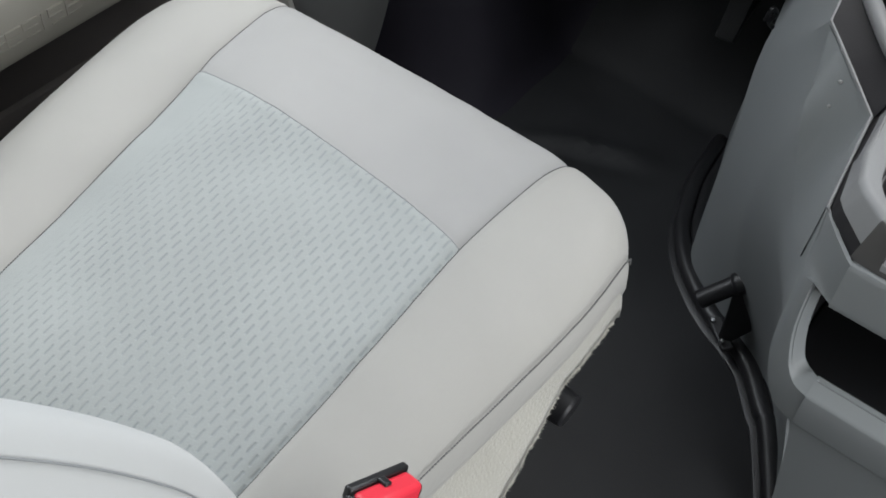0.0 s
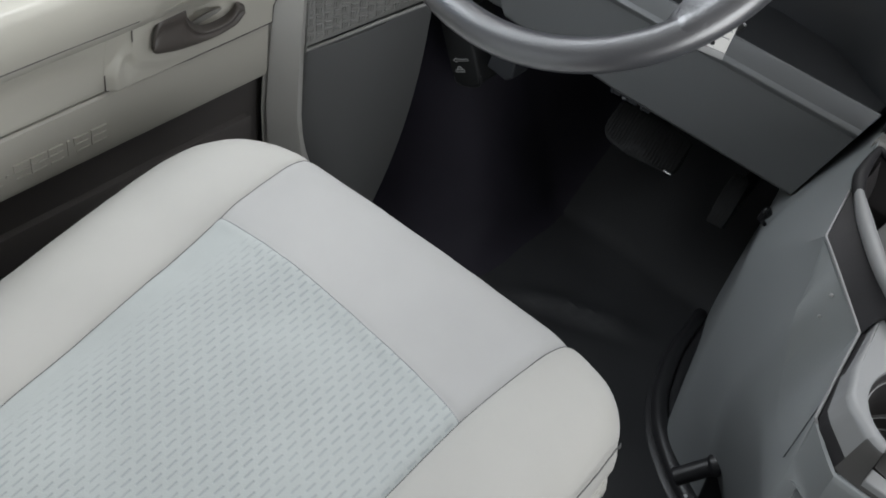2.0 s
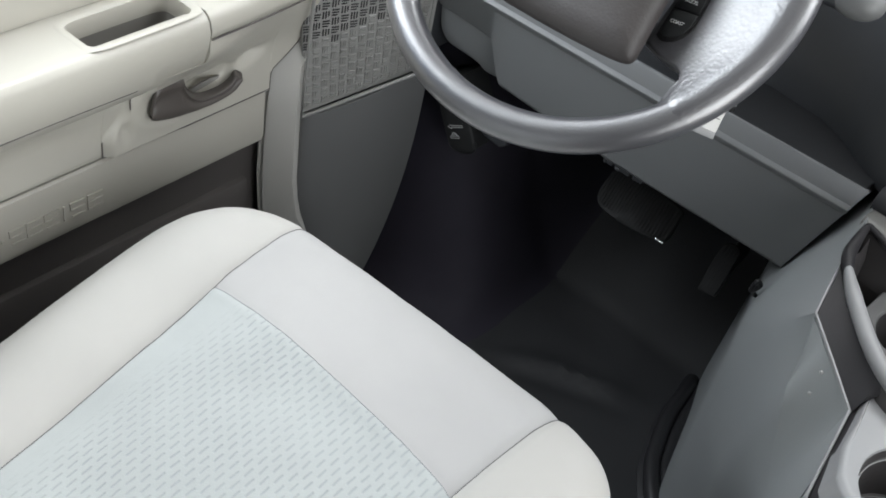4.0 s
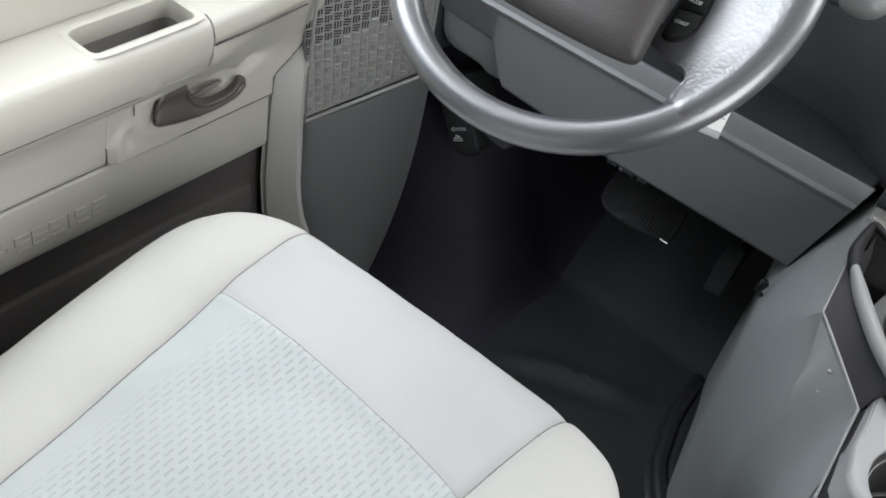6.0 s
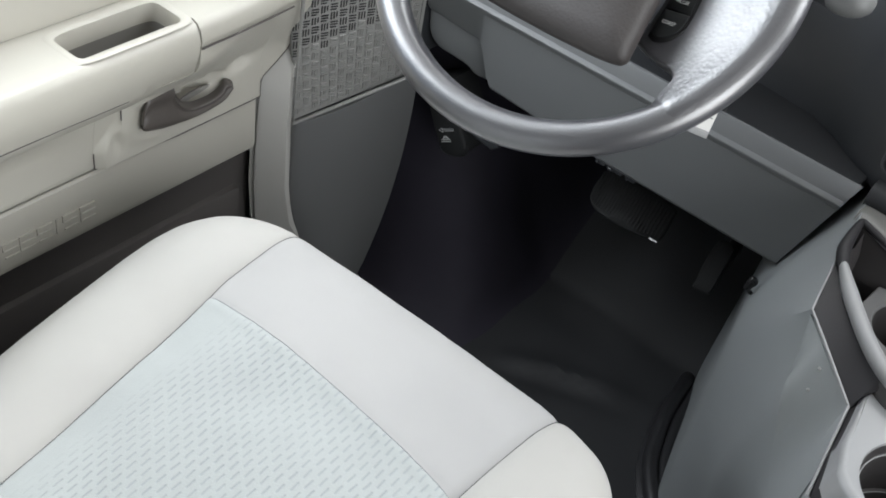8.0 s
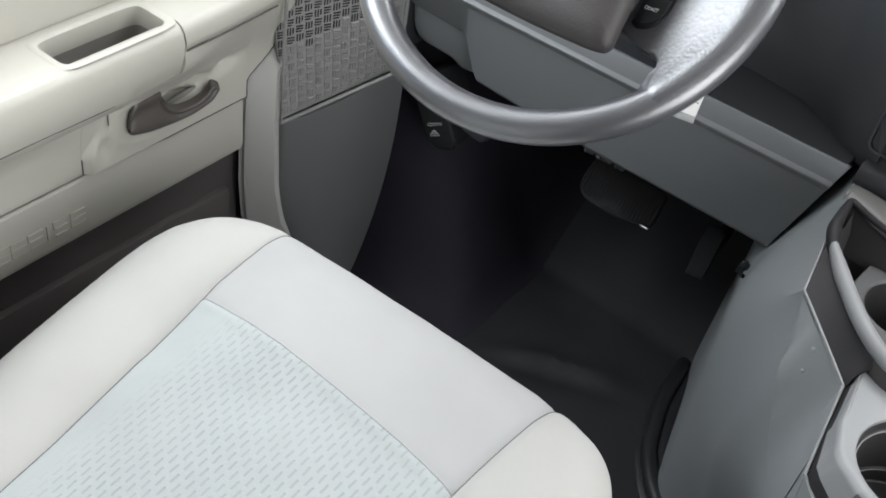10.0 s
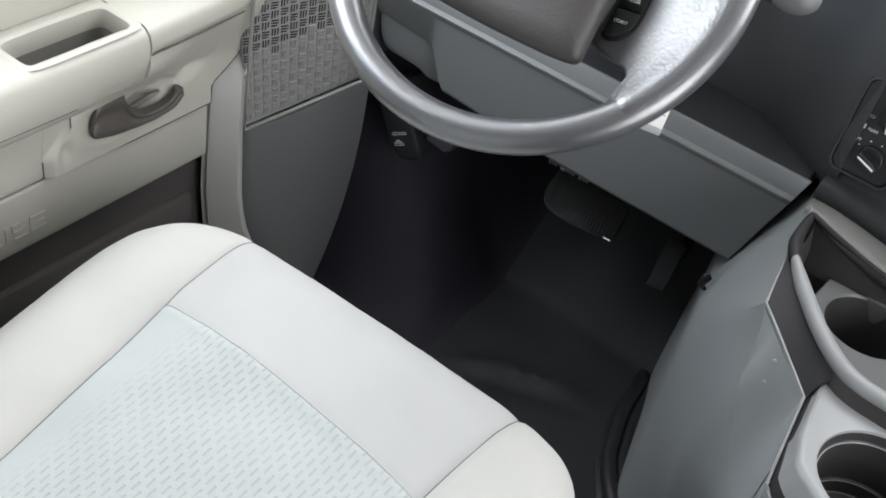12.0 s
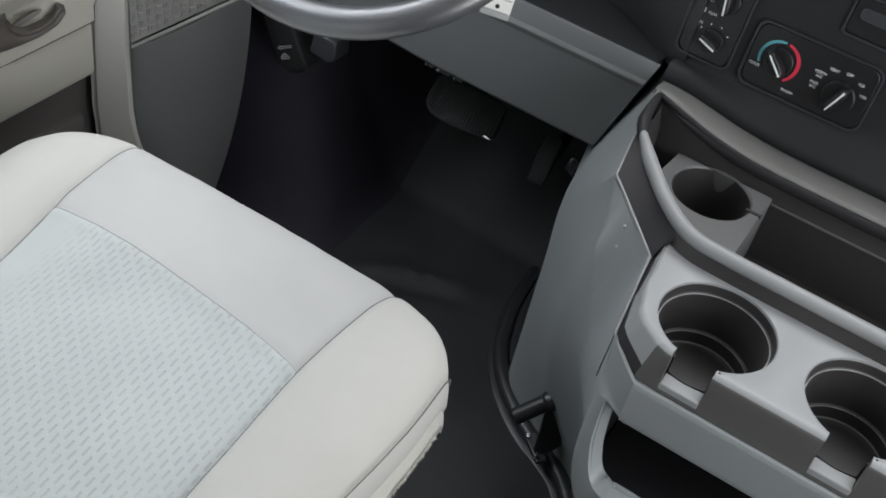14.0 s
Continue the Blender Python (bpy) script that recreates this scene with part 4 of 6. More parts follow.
    bm = bmesh.new()
    tube(bm, smooth_line(pts, 4), 0.0007, 6)
    put("backrest_seam", bm, M_SEAM)
    return s


seat()


def buckle():
    b = thing("seat_belt_buckle", "black seat belt buckle with a red release button", "seat belt buckle", (0.285, 0.18, 0.30))
    tilt = Matrix.Translation((0.275, 0.190, 0.452)) @ Euler((radians(-28), radians(-8), radians(-6))).to_matrix().to_4x4()
    inv = b.matrix_world.inverted()

    def put(name, bm, mat, label="", **k):
        ob = part(name, bm, mat, b, label, **k)
        ob.matrix_parent_inverse = inv
        ob.matrix_world = tilt
        return ob
    bm = bmesh.new()
    box(bm, (-0.011, -0.030, -0.075), (0.011, 0.030, 0.0))
    put("housing", bm, M_BLACK, "glossy black buckle housing", bevel=0.005)
    bm = bmesh.new()
    box(bm, (-0.0055, -0.0265, -0.030), (0.0118, 0.0265, 0.0022))
    put("release_button", bm, M_RED, "bright red release button", bevel=0.004)
    bm = bmesh.new()
    box(bm, (-0.0118, -0.028, -0.006), (-0.0052, 0.029, 0.0040))
    put("tongue_slot", bm, M_BLACK, "black slot for the belt tongue", bevel=0.002)
    bm = bmesh.new()
    box(bm, (-0.0065, -0.003, -0.006), (0.002, 0.004, 0.0045))
    put("slot_tab", bm, M_BLACK, bevel=0.0015)
    bm = bmesh.new()
    box(bm, (-0.004, -0.013, -0.22), (0.003, 0.013, -0.07))
    put("strap", bm, M_RUBBER, "black buckle stalk", bevel=0.002)


buckle()


# ---- engine cover with the console on top ----
def engine_cover():
    e = thing("engine_cover", "grey moulded engine cover between the seats", "engine cover", (0.6, 0.9, 0.0))
    inv = e.matrix_world.inverted()

    def put(name, bm, mat, label="", **k):
        ob = part(name, bm, mat, e, label, **k)
        ob.matrix_parent_inverse = inv
        return ob

    base = [(0.155, 1.12), (0.180, 1.04), (0.203, 0.955), (0.217, 0.905), (0.230, 0.872), (0.256, 0.846), (0.320, 0.808), (0.387, 0.768), (0.430, 0.715), (0.460, 0.655), (0.478, 0.605)]
    middle = [(0.170, 1.10, 0.25), (0.192, 1.02, 0.25), (0.209, 0.945, 0.25), (0.220, 0.893, 0.25), (0.231, 0.858, 0.25), (0.250, 0.825, 0.25), (0.300, 0.752, 0.25), (0.364, 0.706, 0.25), (0.400, 0.656, 0.24), (0.425, 0.612, 0.24), (0.440, 0.587, 0.24)]
    high = [(0.185, 1.08, 0.37), (0.200, 1.00, 0.37), (0.214, 0.935, 0.37), (0.224, 0.890, 0.39), (0.235, 0.850, 0.40), (0.256, 0.806, 0.405), (0.320, 0.714, 0.415), (0.352, 0.685, 0.355), (0.380, 0.641, 0.335), (0.4025, 0.602, 0.315), (0.4065, 0.5955, 0.305)]
    top = [(0.262, 1.06, 0.516), (0.268, 0.99, 0.522), (0.277, 0.93, 0.536), (0.283, 0.892, 0.547), (0.290, 0.835, 0.533), (0.3035, 0.757, 0.516), (0.341, 0.7265, 0.5035), (0.378, 0.696, 0.491), (0.385, 0.646, 0.480), (0.392, 0.598, 0.469), (0.398, 0.5970, 0.4635)]

    def along(pts, last):
        """Straight between the corners of the top edge, a crease at the sixth column, rounded elsewhere."""
        pts = [Vector(p) for p in pts]
        lin = [pts[i].lerp(pts[i + 1], k / 5) for i in range(len(pts) - 1) for k in range(5)] + [pts[-1]]
        a, b = smooth_line(pts[:7], 5), smooth_line(pts[6:], 5)
        rnd = a + b[1:]
        return [q.lerp(p, last) for p, q in zip(lin, rnd)]

    ring = [[(x, y, 0.0) for x, y in base], [(x, y, 0.05) for x, y in base], middle, high, top]
    fine = []
    cols = [smooth_line([r[i] for r in ring], 5) for i in range(len(base))]
    for k in range(len(cols[0])):
        fine.append(along([c[k] for c in cols], max(0.0, (k - 12) / (len(cols[0]) - 13))))
    bm = bmesh.new()
    sheet(bm, fine, (0.004, 0.003, -0.006))
    put("side_shell", bm, M_COVER, "smooth grey side of the engine cover", angle=24)
    # raised flank panel under the console edge, tilted a little upwards
    head = smooth_line([(0.3050, 0.7550, 0.5120), (0.318, 0.7445, 0.5085), (0.332, 0.7330, 0.5035), (0.350, 0.7185, 0.4975), (0.3770, 0.6965, 0.4885), (0.3825, 0.672, 0.4835), (0.3885, 0.622, 0.4720)], 5)
    foot = smooth_line([(0.3085, 0.7505, 0.502), (0.320, 0.733, 0.472), (0.329, 0.714, 0.450), (0.340, 0.701, 0.417), (0.351, 0.689, 0.387), (0.363, 0.670, 0.370), (0.386, 0.626, 0.380)], 5)
    out = Vector((-0.60, -0.75, 0.28)).normalized()
    bm = bmesh.new()
    rows = []
    for i, (h, f) in enumerate(zip(head, foot)):
        k = min(1.0, i / 8, (len(head) - 1 - i) / 18)
        d = (f - h).normalized()
        rows.append([h + out * 0.0008, h.lerp(f, 0.5) + out * (0.001 + 0.0050 * k), f + out * (0.001 + 0.0095 * k), f + d * 0.0015 + out * (0.001 + 0.0085 * k), f + d * 0.008 * k - out * 0.004])
    sheet(bm, rows, -out * 0.003)
    put("flank_panel", bm, M_COVER, "raised panel on the flank of the cover", angle=50)
    # bright edge where the shell meets the console
    bm = bmesh.new()
    tube(bm, [p for p in fine[-1] if p.y < 0.845], lambda t: 0.0006 + 0.0010 * min(1, 4 * t), 6)
    put("edge_bead", bm, M_CONSOLE)
    # top pad that runs on under the dash
    bm = bmesh.new()
    rows = []
    for i in range(25):
        x = 0.280 + 0.72 * (i / 24) ** 1.8
        z = pad_height(x)
        y = 0.8735 + 0.014 * math.exp(-((x - 0.285) / 0.035) ** 2)
        rows.append([(x, y, z - 0.004), (x, y + 0.003, z - 0.0012), (x, y + 0.0075, z), (x, 0.900, z - 0.001), (x, 0.915, z - 0.005), (x, 0.935, z - 0.013), (x, 1.02, z - 0.022)])
    sheet(bm, rows, (0, 0, -0.012))
    put("top_pad", bm, M_LEDGE, "warm grey ledge between cover and dash", angle=50)
    # far side and lower rear wall
    bm = bmesh.new()
    box(bm, (1.00, 0.575, 0.0), (1.02, 1.12, 0.54))
    put("far_side", bm, M_COVER)
    bm = bmesh.new()
    rows = []
    for x in (0.470, 0.50, 0.60, 0.80, 1.0):
        rows.append([(x + 0.006, 0.603, 0.0), (x, 0.60, 0.08), (x - 0.018, 0.592, 0.2), (x - 0.032, 0.5845, 0.25)])
    sheet(bm, rows, (0, 0.012, 0))
    put("rear_wall", bm, M_COVER, angle=50)
    # screws on the side
    for x, y, z in ((0.3405, 0.7110, 0.4690), (0.3285, 0.7310, 0.4925), (0.3390, 0.7195, 0.4905)):
        bm = bmesh.new()
        bmesh.ops.create_uvsphere(bm, u_segments=14, v_segments=8, radius=0.0020, matrix=Matrix.Translation((x, y, z)))
        put("screw", bm, M_SYMBOL, "small pale screw head")
    bm = bmesh.new()
    tube(bm, smooth_line([(0.212, 0.925, 0.36), (0.2095, 0.915, 0.372), (0.2165, 0.905, 0.392), (0.2125, 0.898, 0.40), (0.2105, 0.896, 0.385)], 6), 0.0028, 8)
    put("cover_clip", bm, M_BLACK, "black wire cover clip")


engine_cover()


def poly_reach(poly, cx, cy, a):
    """How far from (cx, cy) the outline lies at an angle."""
    c, s = math.cos(a), math.sin(a)
    best = 9.0
    for (ax, ay), (bx, by) in zip(poly, poly[1:] + poly[:1]):
        ex, ey = bx - ax, by - ay
        den = c * ey - s * ex
        if abs(den) < 1e-9:
            continue
        t = ((ax - cx) * ey - (ay - cy) * ex) / den
        u = ((ax - cx) * s - (ay - cy) * c) / den
        if t > 0 and -1e-6 <= u <= 1 + 1e-6:
            best = min(best, t)
    return best


def console():
    c = thing("cup_holder_console", "grey plastic console with cup wells and tray", "console", (0.5, 0.65, 0.45))
    inv = c.matrix_world.inverted()

    def put(name, bm, mat, label="", **k):
        ob = part(name, bm, mat, c, label, **k)
        ob.matrix_parent_inverse = inv
        return ob

    Z, R, HW, ZN = 0.5, 0.0565, 0.0200, 0.463
    Y0, Y1 = 0.5865, 0.7045
    cups = [(0.4695, 0.6435), (0.6155, 0.6435), (0.7615, 0.6435)]
    NOTCH = math.asin(HW / R)
    bm = bmesh.new()
    left_edge = [(0.3855, 0.7225), (0.3965, 0.650), (0.4065, 0.617), (0.4180, 0.6035), (0.4395, 0.5885)]
    for i, (cx, cy) in enumerate(cups):
        x1 = cx + 0.0730
        if i == 0:
            poly = [(0.4435, Y0), (x1, Y0), (x1, Y1), (0.404, 0.7150), (0.384, 0.7290)] + left_edge[1:]
        else:
            poly = [(cx - 0.0730, Y0), (x1, Y0), (x1, Y1), (cx - 0.0730, Y1)]
        angs = [-math.pi / 2 + NOTCH + (2 * math.pi - 2 * NOTCH) * k / 72 for k in range(73)]
        for px, py in poly:
            t = math.atan2(py - cy, px - cx)
            t = t if t > -math.pi / 2 else t + 2 * math.pi
            k = min(range(1, 72), key=lambda q: abs(angs[q] - t))
            if angs[0] < t < angs[-1]:
                angs[k] = t
        rows = []
        for k, t in enumerate(angs):
            cs, sn = math.cos(t), math.sin(t)
            d = poly_reach(poly, cx, cy, t)
            rr = min(R + 0.003, d)
            o = (cx + d * cs, cy + d * sn, Z)
            rows.append([o, (cx + rr * cs, cy + rr * sn, Z), (cx + (R + 0.0008) * cs, cy + (R + 0.0008) * sn, Z - 0.0010), (cx + R * cs, cy + R * sn, Z - 0.0035)])
        loft(bm, rows)
        # corners of the deck beside the notch
        for t, sg in ((angs[0], 1), (angs[-1], -1)):
            px, py = cx + R * math.cos(t), cy + R * math.sin(t)
            d = poly_reach(poly, cx, cy, t)
            ox, oy = cx + d * math.cos(t), cy + d * math.sin(t)
            bm.faces.new([bm.verts.new(p) for p in ((px, py, Z), (ox, oy, Z), (px, Y0, Z))])
            # notch walls carry the darkened plastic as shade
            wall = bmesh.new()
            prof = [(Y0 - 0.0081 * math.sin(g), Z - 0.0081 * (1 - math.cos(g))) for g in (0.0, 0.22, 0.45, 0.7, 0.95, 1.2, 1.4)] + [(Y0 - 0.0088, ZN)]
            loft(wall, [[(px, py, z) for y, z in prof], [(px, y, z) for y, z in prof]])
            put("notch_wall", wall, M_DECK_SHADE)
    put("cup_deck", bm, M_CONSOLE, "smooth light grey cup deck", angle=35)
    for cx, cy in cups:
        bm = bmesh.new()
        ring = lambda r, z, n=72: [(cx + r * math.cos(q), cy + r * math.sin(q), z) for q in (2 * math.pi * k / n for k in range(n))]
        vs = loft(bm, [ring(R - 0.0045, ZN + 0.001), ring(R - 0.005, Z - 0.060), ring(R - 0.0075, Z - 0.0615), ring(R - 0.009, Z - 0.074), ring(R - 0.013, Z - 0.0765), ring(R - 0.016, Z - 0.0765)], closed=True)
        bm.faces.new(vs[-1])
        rows = []
        for k in range(65):
            t = -math.pi / 2 + NOTCH + (2 * math.pi - 2 * NOTCH) * k / 64
            rows.append([(cx + r * math.cos(t), cy + r * math.sin(t), z) for r, z in ((R, Z - 0.0034), (R - 0.001, Z - 0.0128), (R - 0.0025, Z - 0.0145), (R - 0.0045, ZN + 0.001))])
        loft(bm, rows)
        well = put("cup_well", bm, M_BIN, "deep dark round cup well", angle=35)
        bm = bmesh.new()
        tube(bm, [Vector((cx + (R - 0.0026) * math.cos(t), cy + (R - 0.0026) * math.sin(t), Z - 0.0140)) for t in (-math.pi / 2 + NOTCH + (2 * math.pi - 2 * NOTCH) * k / 64 for k in range(65))], 0.0007, 6)
        put("well_bead", bm, M_CONSOLE)
        for r, z in ((R - 0.0078, Z - 0.0612), (R - 0.0105, Z - 0.0745)):
            bm = bmesh.new()
            tube(bm, [Vector(p) for p in ring(r, z)], 0.0006, 6, closed=True)
            put("well_bead", bm, M_CONSOLE)
        # floor of the notch
        bm = bmesh.new()
        prism(bm, [(cx - HW, Y0 - 0.0095, ZN), (cx + HW, Y0 - 0.0095, ZN), (cx + HW, cy - R * math.cos(NOTCH) + 0.003, ZN), (cx, cy - R + 0.005, ZN), (cx - HW, cy - R * math.cos(NOTCH) + 0.003, ZN)], (0, 0, -0.008))
        put("notch_lip", bm, M_CONSOLE, "pale lip of the handle notch", bevel=0.0014)
    # rolled outer edge of the deck, down to the moat behind the flange; rows from cuts on are coloured dark as shade
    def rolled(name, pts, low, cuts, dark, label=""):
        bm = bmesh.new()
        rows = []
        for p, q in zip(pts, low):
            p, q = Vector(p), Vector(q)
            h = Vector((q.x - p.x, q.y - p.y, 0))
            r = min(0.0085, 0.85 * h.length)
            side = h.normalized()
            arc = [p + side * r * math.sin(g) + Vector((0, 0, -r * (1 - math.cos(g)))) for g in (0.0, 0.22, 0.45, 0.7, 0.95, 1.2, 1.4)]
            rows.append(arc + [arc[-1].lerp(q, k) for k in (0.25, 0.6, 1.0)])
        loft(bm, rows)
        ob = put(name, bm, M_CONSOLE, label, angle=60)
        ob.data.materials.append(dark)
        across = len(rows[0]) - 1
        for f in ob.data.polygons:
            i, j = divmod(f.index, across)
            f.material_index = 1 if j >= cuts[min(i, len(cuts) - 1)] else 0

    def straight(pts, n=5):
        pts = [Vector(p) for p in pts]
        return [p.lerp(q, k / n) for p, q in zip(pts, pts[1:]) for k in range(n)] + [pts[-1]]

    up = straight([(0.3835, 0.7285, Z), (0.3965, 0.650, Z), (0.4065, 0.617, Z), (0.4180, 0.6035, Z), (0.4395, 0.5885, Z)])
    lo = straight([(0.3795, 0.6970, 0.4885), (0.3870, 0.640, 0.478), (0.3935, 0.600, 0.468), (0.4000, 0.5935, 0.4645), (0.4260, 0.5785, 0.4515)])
    rolled("deck_shoulder", up, lo, [7] * 5 + [8], M_SHOULDER, "rounded pale edge, groove shade painted on its lowest rows")
    # front faces turn dark below the roll: shade set by colour
    edges = [0.4395, cups[0][0] - HW, cups[0][0] + HW, cups[1][0] - HW, cups[1][0] + HW, cups[2][0] - HW, cups[2][0] + HW, 0.90]
    for x0, x1 in zip(edges[::2], edges[1::2]):
        y0 = 0.5885 if x0 < 0.44 else Y0
        rolled("deck_front", straight([(x0, y0, Z), (x1, Y0, Z)]), straight([(x0 if x0 > 0.44 else 0.426, 0.5785 if x0 < 0.44 else 0.5770, 0.4513), (x1, 0.5770, 0.4510)]), [4], M_DECK_SHADE, "face below the cups, shade put into its dark colour")
    for cx, cy in cups:
        # same shade colour under the notch
        bm = bmesh.new()
        loft(bm, [[(cx - HW, Y0 - 0.0090, ZN - 0.001), (cx - HW, 0.5768, 0.4510)], [(cx + HW, Y0 - 0.0090, ZN - 0.001), (cx + HW, 0.5768, 0.4510)]])
        put("notch_front", bm, M_DECK_SHADE)
    # dark wall between the flange and the tray bar
    bar = smooth_line([(0.2925, 0.836, 0.5375), (0.3025, 0.816, 0.5340), (0.322, 0.791, 0.529), (0.3405, 0.7705, 0.5255), (0.3565, 0.7535, 0.523), (0.372, 0.739, 0.5215), (0.388, 0.7265, 0.5205), (0.407, 0.7175, 0.5195), (0.440, 0.7140, 0.519), (0.55, 0.7130, 0.519), (0.90, 0.7130, 0.519)], 7)
    bm = bmesh.new()
    edge = [Vector(p) for p in ((0.2865, 0.884, 0.5455), (0.2880, 0.858, 0.5390), (0.2915, 0.836, 0.5325), (0.3045, 0.757, 0.5145), (0.3430, 0.7265, 0.5025), (0.3800, 0.6970, 0.4895), (0.3855, 0.7225, 0.4985))]
    crest = [Vector((0.2905, 0.878, 0.5450)), Vector((0.2915, 0.852, 0.5400)), bar[0], bar[14], bar[28], bar[42], bar[49]]
    lo_line = [edge[i].lerp(edge[i + 1], k / 6) for i in range(6) for k in range(6)] + [edge[-1]]
    up_line = [crest[i].lerp(crest[i + 1], k / 6) for i in range(6) for k in range(6)] + [crest[-1]]
    loft(bm, [[p + Vector((0, 0, -0.001)), p.lerp(q, 0.5) + Vector((0, 0, -0.0015)), q] for p, q in zip(up_line, lo_line)])
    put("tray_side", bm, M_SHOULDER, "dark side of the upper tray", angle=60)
    # bar tapers into a dark tube here, colour standing in for a dark reflection
    bm = bmesh.new()
    tube(bm, smooth_line([(0.3225, 0.7900, 0.5275), (0.3030, 0.8155, 0.5325), (0.2935, 0.834, 0.5365), (0.2908, 0.850, 0.5400), (0.2895, 0.868, 0.5440), (0.2900, 0.8800, 0.5462), (0.2965, 0.8785, 0.5460), (0.312, 0.8745, 0.5435), (0.335, 0.8725, 0.5385), (0.360, 0.8712, 0.5325), (0.40, 0.8705, 0.5260), (0.46, 0.8702, 0.5205)], 6), lambda t: 0.0034 + 0.0036 * (1 - ease((t - 0.15) / 0.35)) * ease(t / 0.16), 10)
    put("tray_corner", bm, M_SHOULDER, "rim round the front corner of the tray, darkened for a dark reflection", angle=60)
    bm = bmesh.new()
    tube(bm, bar, lambda t: 0.0025 + 0.0050 * ease(t / 0.22) + 0.0004 * min(1, t * 3), 14)
    put("tray_bar", bm, M_CONSOLE, "rounded grey bar round the tray", angle=60)
    bm = bmesh.new()
    rows = [[p + Vector((0.0, -0.005, -0.003)), p + Vector((0.0, -0.0075, -0.011)), p + Vector((0.0, -0.010, -0.0195))] for p in bar[42:]]
    sheet(bm, rows, (0, 0.004, 0))
    put("bar_skirt", bm, M_BIN, angle=60)
    # tray: floor and walls
    bm = bmesh.new()
    rows = []
    for p in [Vector((0.2935, 0.870, 0.5440)), Vector((0.2950, 0.848, 0.5390))] + bar:
        inn = Vector((0.010, 0.004, 0)) if p.x < 0.39 else Vector((0.002, 0.008, 0))
        rows.append([p + inn * 0.4 + Vector((0, 0, -0.003)), p + inn + Vector((0, 0, -0.03)), p + inn * 1.4 + Vector((0, 0, -0.095)), Vector((max(p.x + 0.014, 0.32), max(p.y + 0.05, 0.80), 0.422)), Vector((max(p.x, 0.32), 0.868, 0.42))])
    loft(bm, rows)
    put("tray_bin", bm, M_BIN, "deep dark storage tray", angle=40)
    bm, rim = bmesh.new(), bmesh.new()
    rows, rrows = [], []
    for i in range(25):
        x = 0.2885 + 0.6115 * (i / 24) ** 1.6
        z = pad_height(x)
        w = 0.013 * min(1.0, (x - 0.280) / 0.10)
        y = 0.868 + 0.010 * math.exp(-((x - 0.285) / 0.03) ** 2)
        rrows.append([(x, y + 0.006, z - 0.0035), (x, y + 0.003, z - 0.002), (x, y - 0.001, z - 0.004), (x, y - 0.002, z - w), (x, y - 0.0005, z - w - 0.002)])
        rows.append([(x, y, z - w - 0.001), (x, y, 0.497), (x, y - 0.0025, 0.4935), (x, y - 0.003, 0.490), (x, y - 0.0035, 0.40)])
    sheet(bm, rows, (0, 0.006, 0))
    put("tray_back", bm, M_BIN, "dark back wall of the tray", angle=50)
    sheet(rim, rrows, (0, 0.004, -0.001))
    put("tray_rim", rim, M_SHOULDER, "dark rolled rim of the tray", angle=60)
    bm = bmesh.new()
    box(bm, (0.448, 0.8625, 0.4935), (0.90, 0.8655, 0.4950))
    put("tray_line", bm, M_INSERTCUP)
    # cup insert block in the tray
    ux, uy, ur = 0.3905, 0.8235, 0.0425
    blk = [(0.330, 0.795), (0.365, 0.757), (0.398, 0.736), (0.446, 0.7315), (0.447, 0.864), (0.335, 0.864)]
    bm = bmesh.new()
    rows = []
    for k in range(72):
        a = 2 * math.pi * k / 72
        cs, sn = math.cos(a), math.sin(a)
        t = poly_reach(blk, ux, uy, a)
        o = Vector((ux + t * cs, uy + t * sn, 0.502))
        rows.append([o + Vector((0, 0, -0.08)), o + Vector((0, 0, -0.002)), o - Vector((cs, sn, 0)) * 0.0015, Vector((ux + (ur + 0.002) * cs, uy + (ur + 0.002) * sn, 0.502)), Vector((ux + ur * cs, uy + ur * sn, 0.4995))])
    loft(bm, rows + rows[:1])
    put("cup_insert", bm, M_INSERTCUP, "removable grey cup insert", angle=40)
    bm = bmesh.new()
    ring = lambda r, z: [(ux + r * math.cos(q), uy + r * math.sin(q), z) for q in (2 * math.pi * k / 72 for k in range(72))]
    vs = loft(bm, [ring(ur, 0.4996), ring(ur - 0.001, 0.490), ring(ur - 0.006, 0.426)], closed=True)
    bm.faces.new(vs[-1])
    put("insert_well", bm, M_BIN, "dark inside of the cup insert", angle=40)
    bm = bmesh.new()
    box(bm, (0.430, 0.8215, 0.5005), (0.4475, 0.8255, 0.5032))
    put("insert_tab", bm, M_BIN)
    # rear face with the long open pocket
    def face_strip(name, prof, x0, x1, mat, label=""):
        bm = bmesh.new()
        xs = [x0 + (x1 - x0) * i / 12 for i in range(13)]
        sheet(bm, [[(x, y, z) for y, z in prof] for x in xs], (0, 0.006, 0))
        return put(name, bm, mat, label, angle=40)
    face_strip("upper_lip", [(0.5770, 0.4505), (0.5745, 0.4522), (0.5722, 0.4512), (0.5710, 0.448), (0.5714, 0.444), (0.5757, 0.399), (0.5768, 0.3925), (0.580, 0.3895), (0.60, 0.3895)], 0.430, 0.90, M_COVER, "grey front lip below the cups")
    face_strip("lower_lip", [(0.5830, 0.2925), (0.5812, 0.2975), (0.5795, 0.2978), (0.5702, 0.2892), (0.5678, 0.2872), (0.5672, 0.2845), (0.5715, 0.2580), (0.5755, 0.2350), (0.5765, 0.2315), (0.580, 0.229), (0.60, 0.229)], 0.4505, 0.90, M_COVER, "grey lip below the pocket")
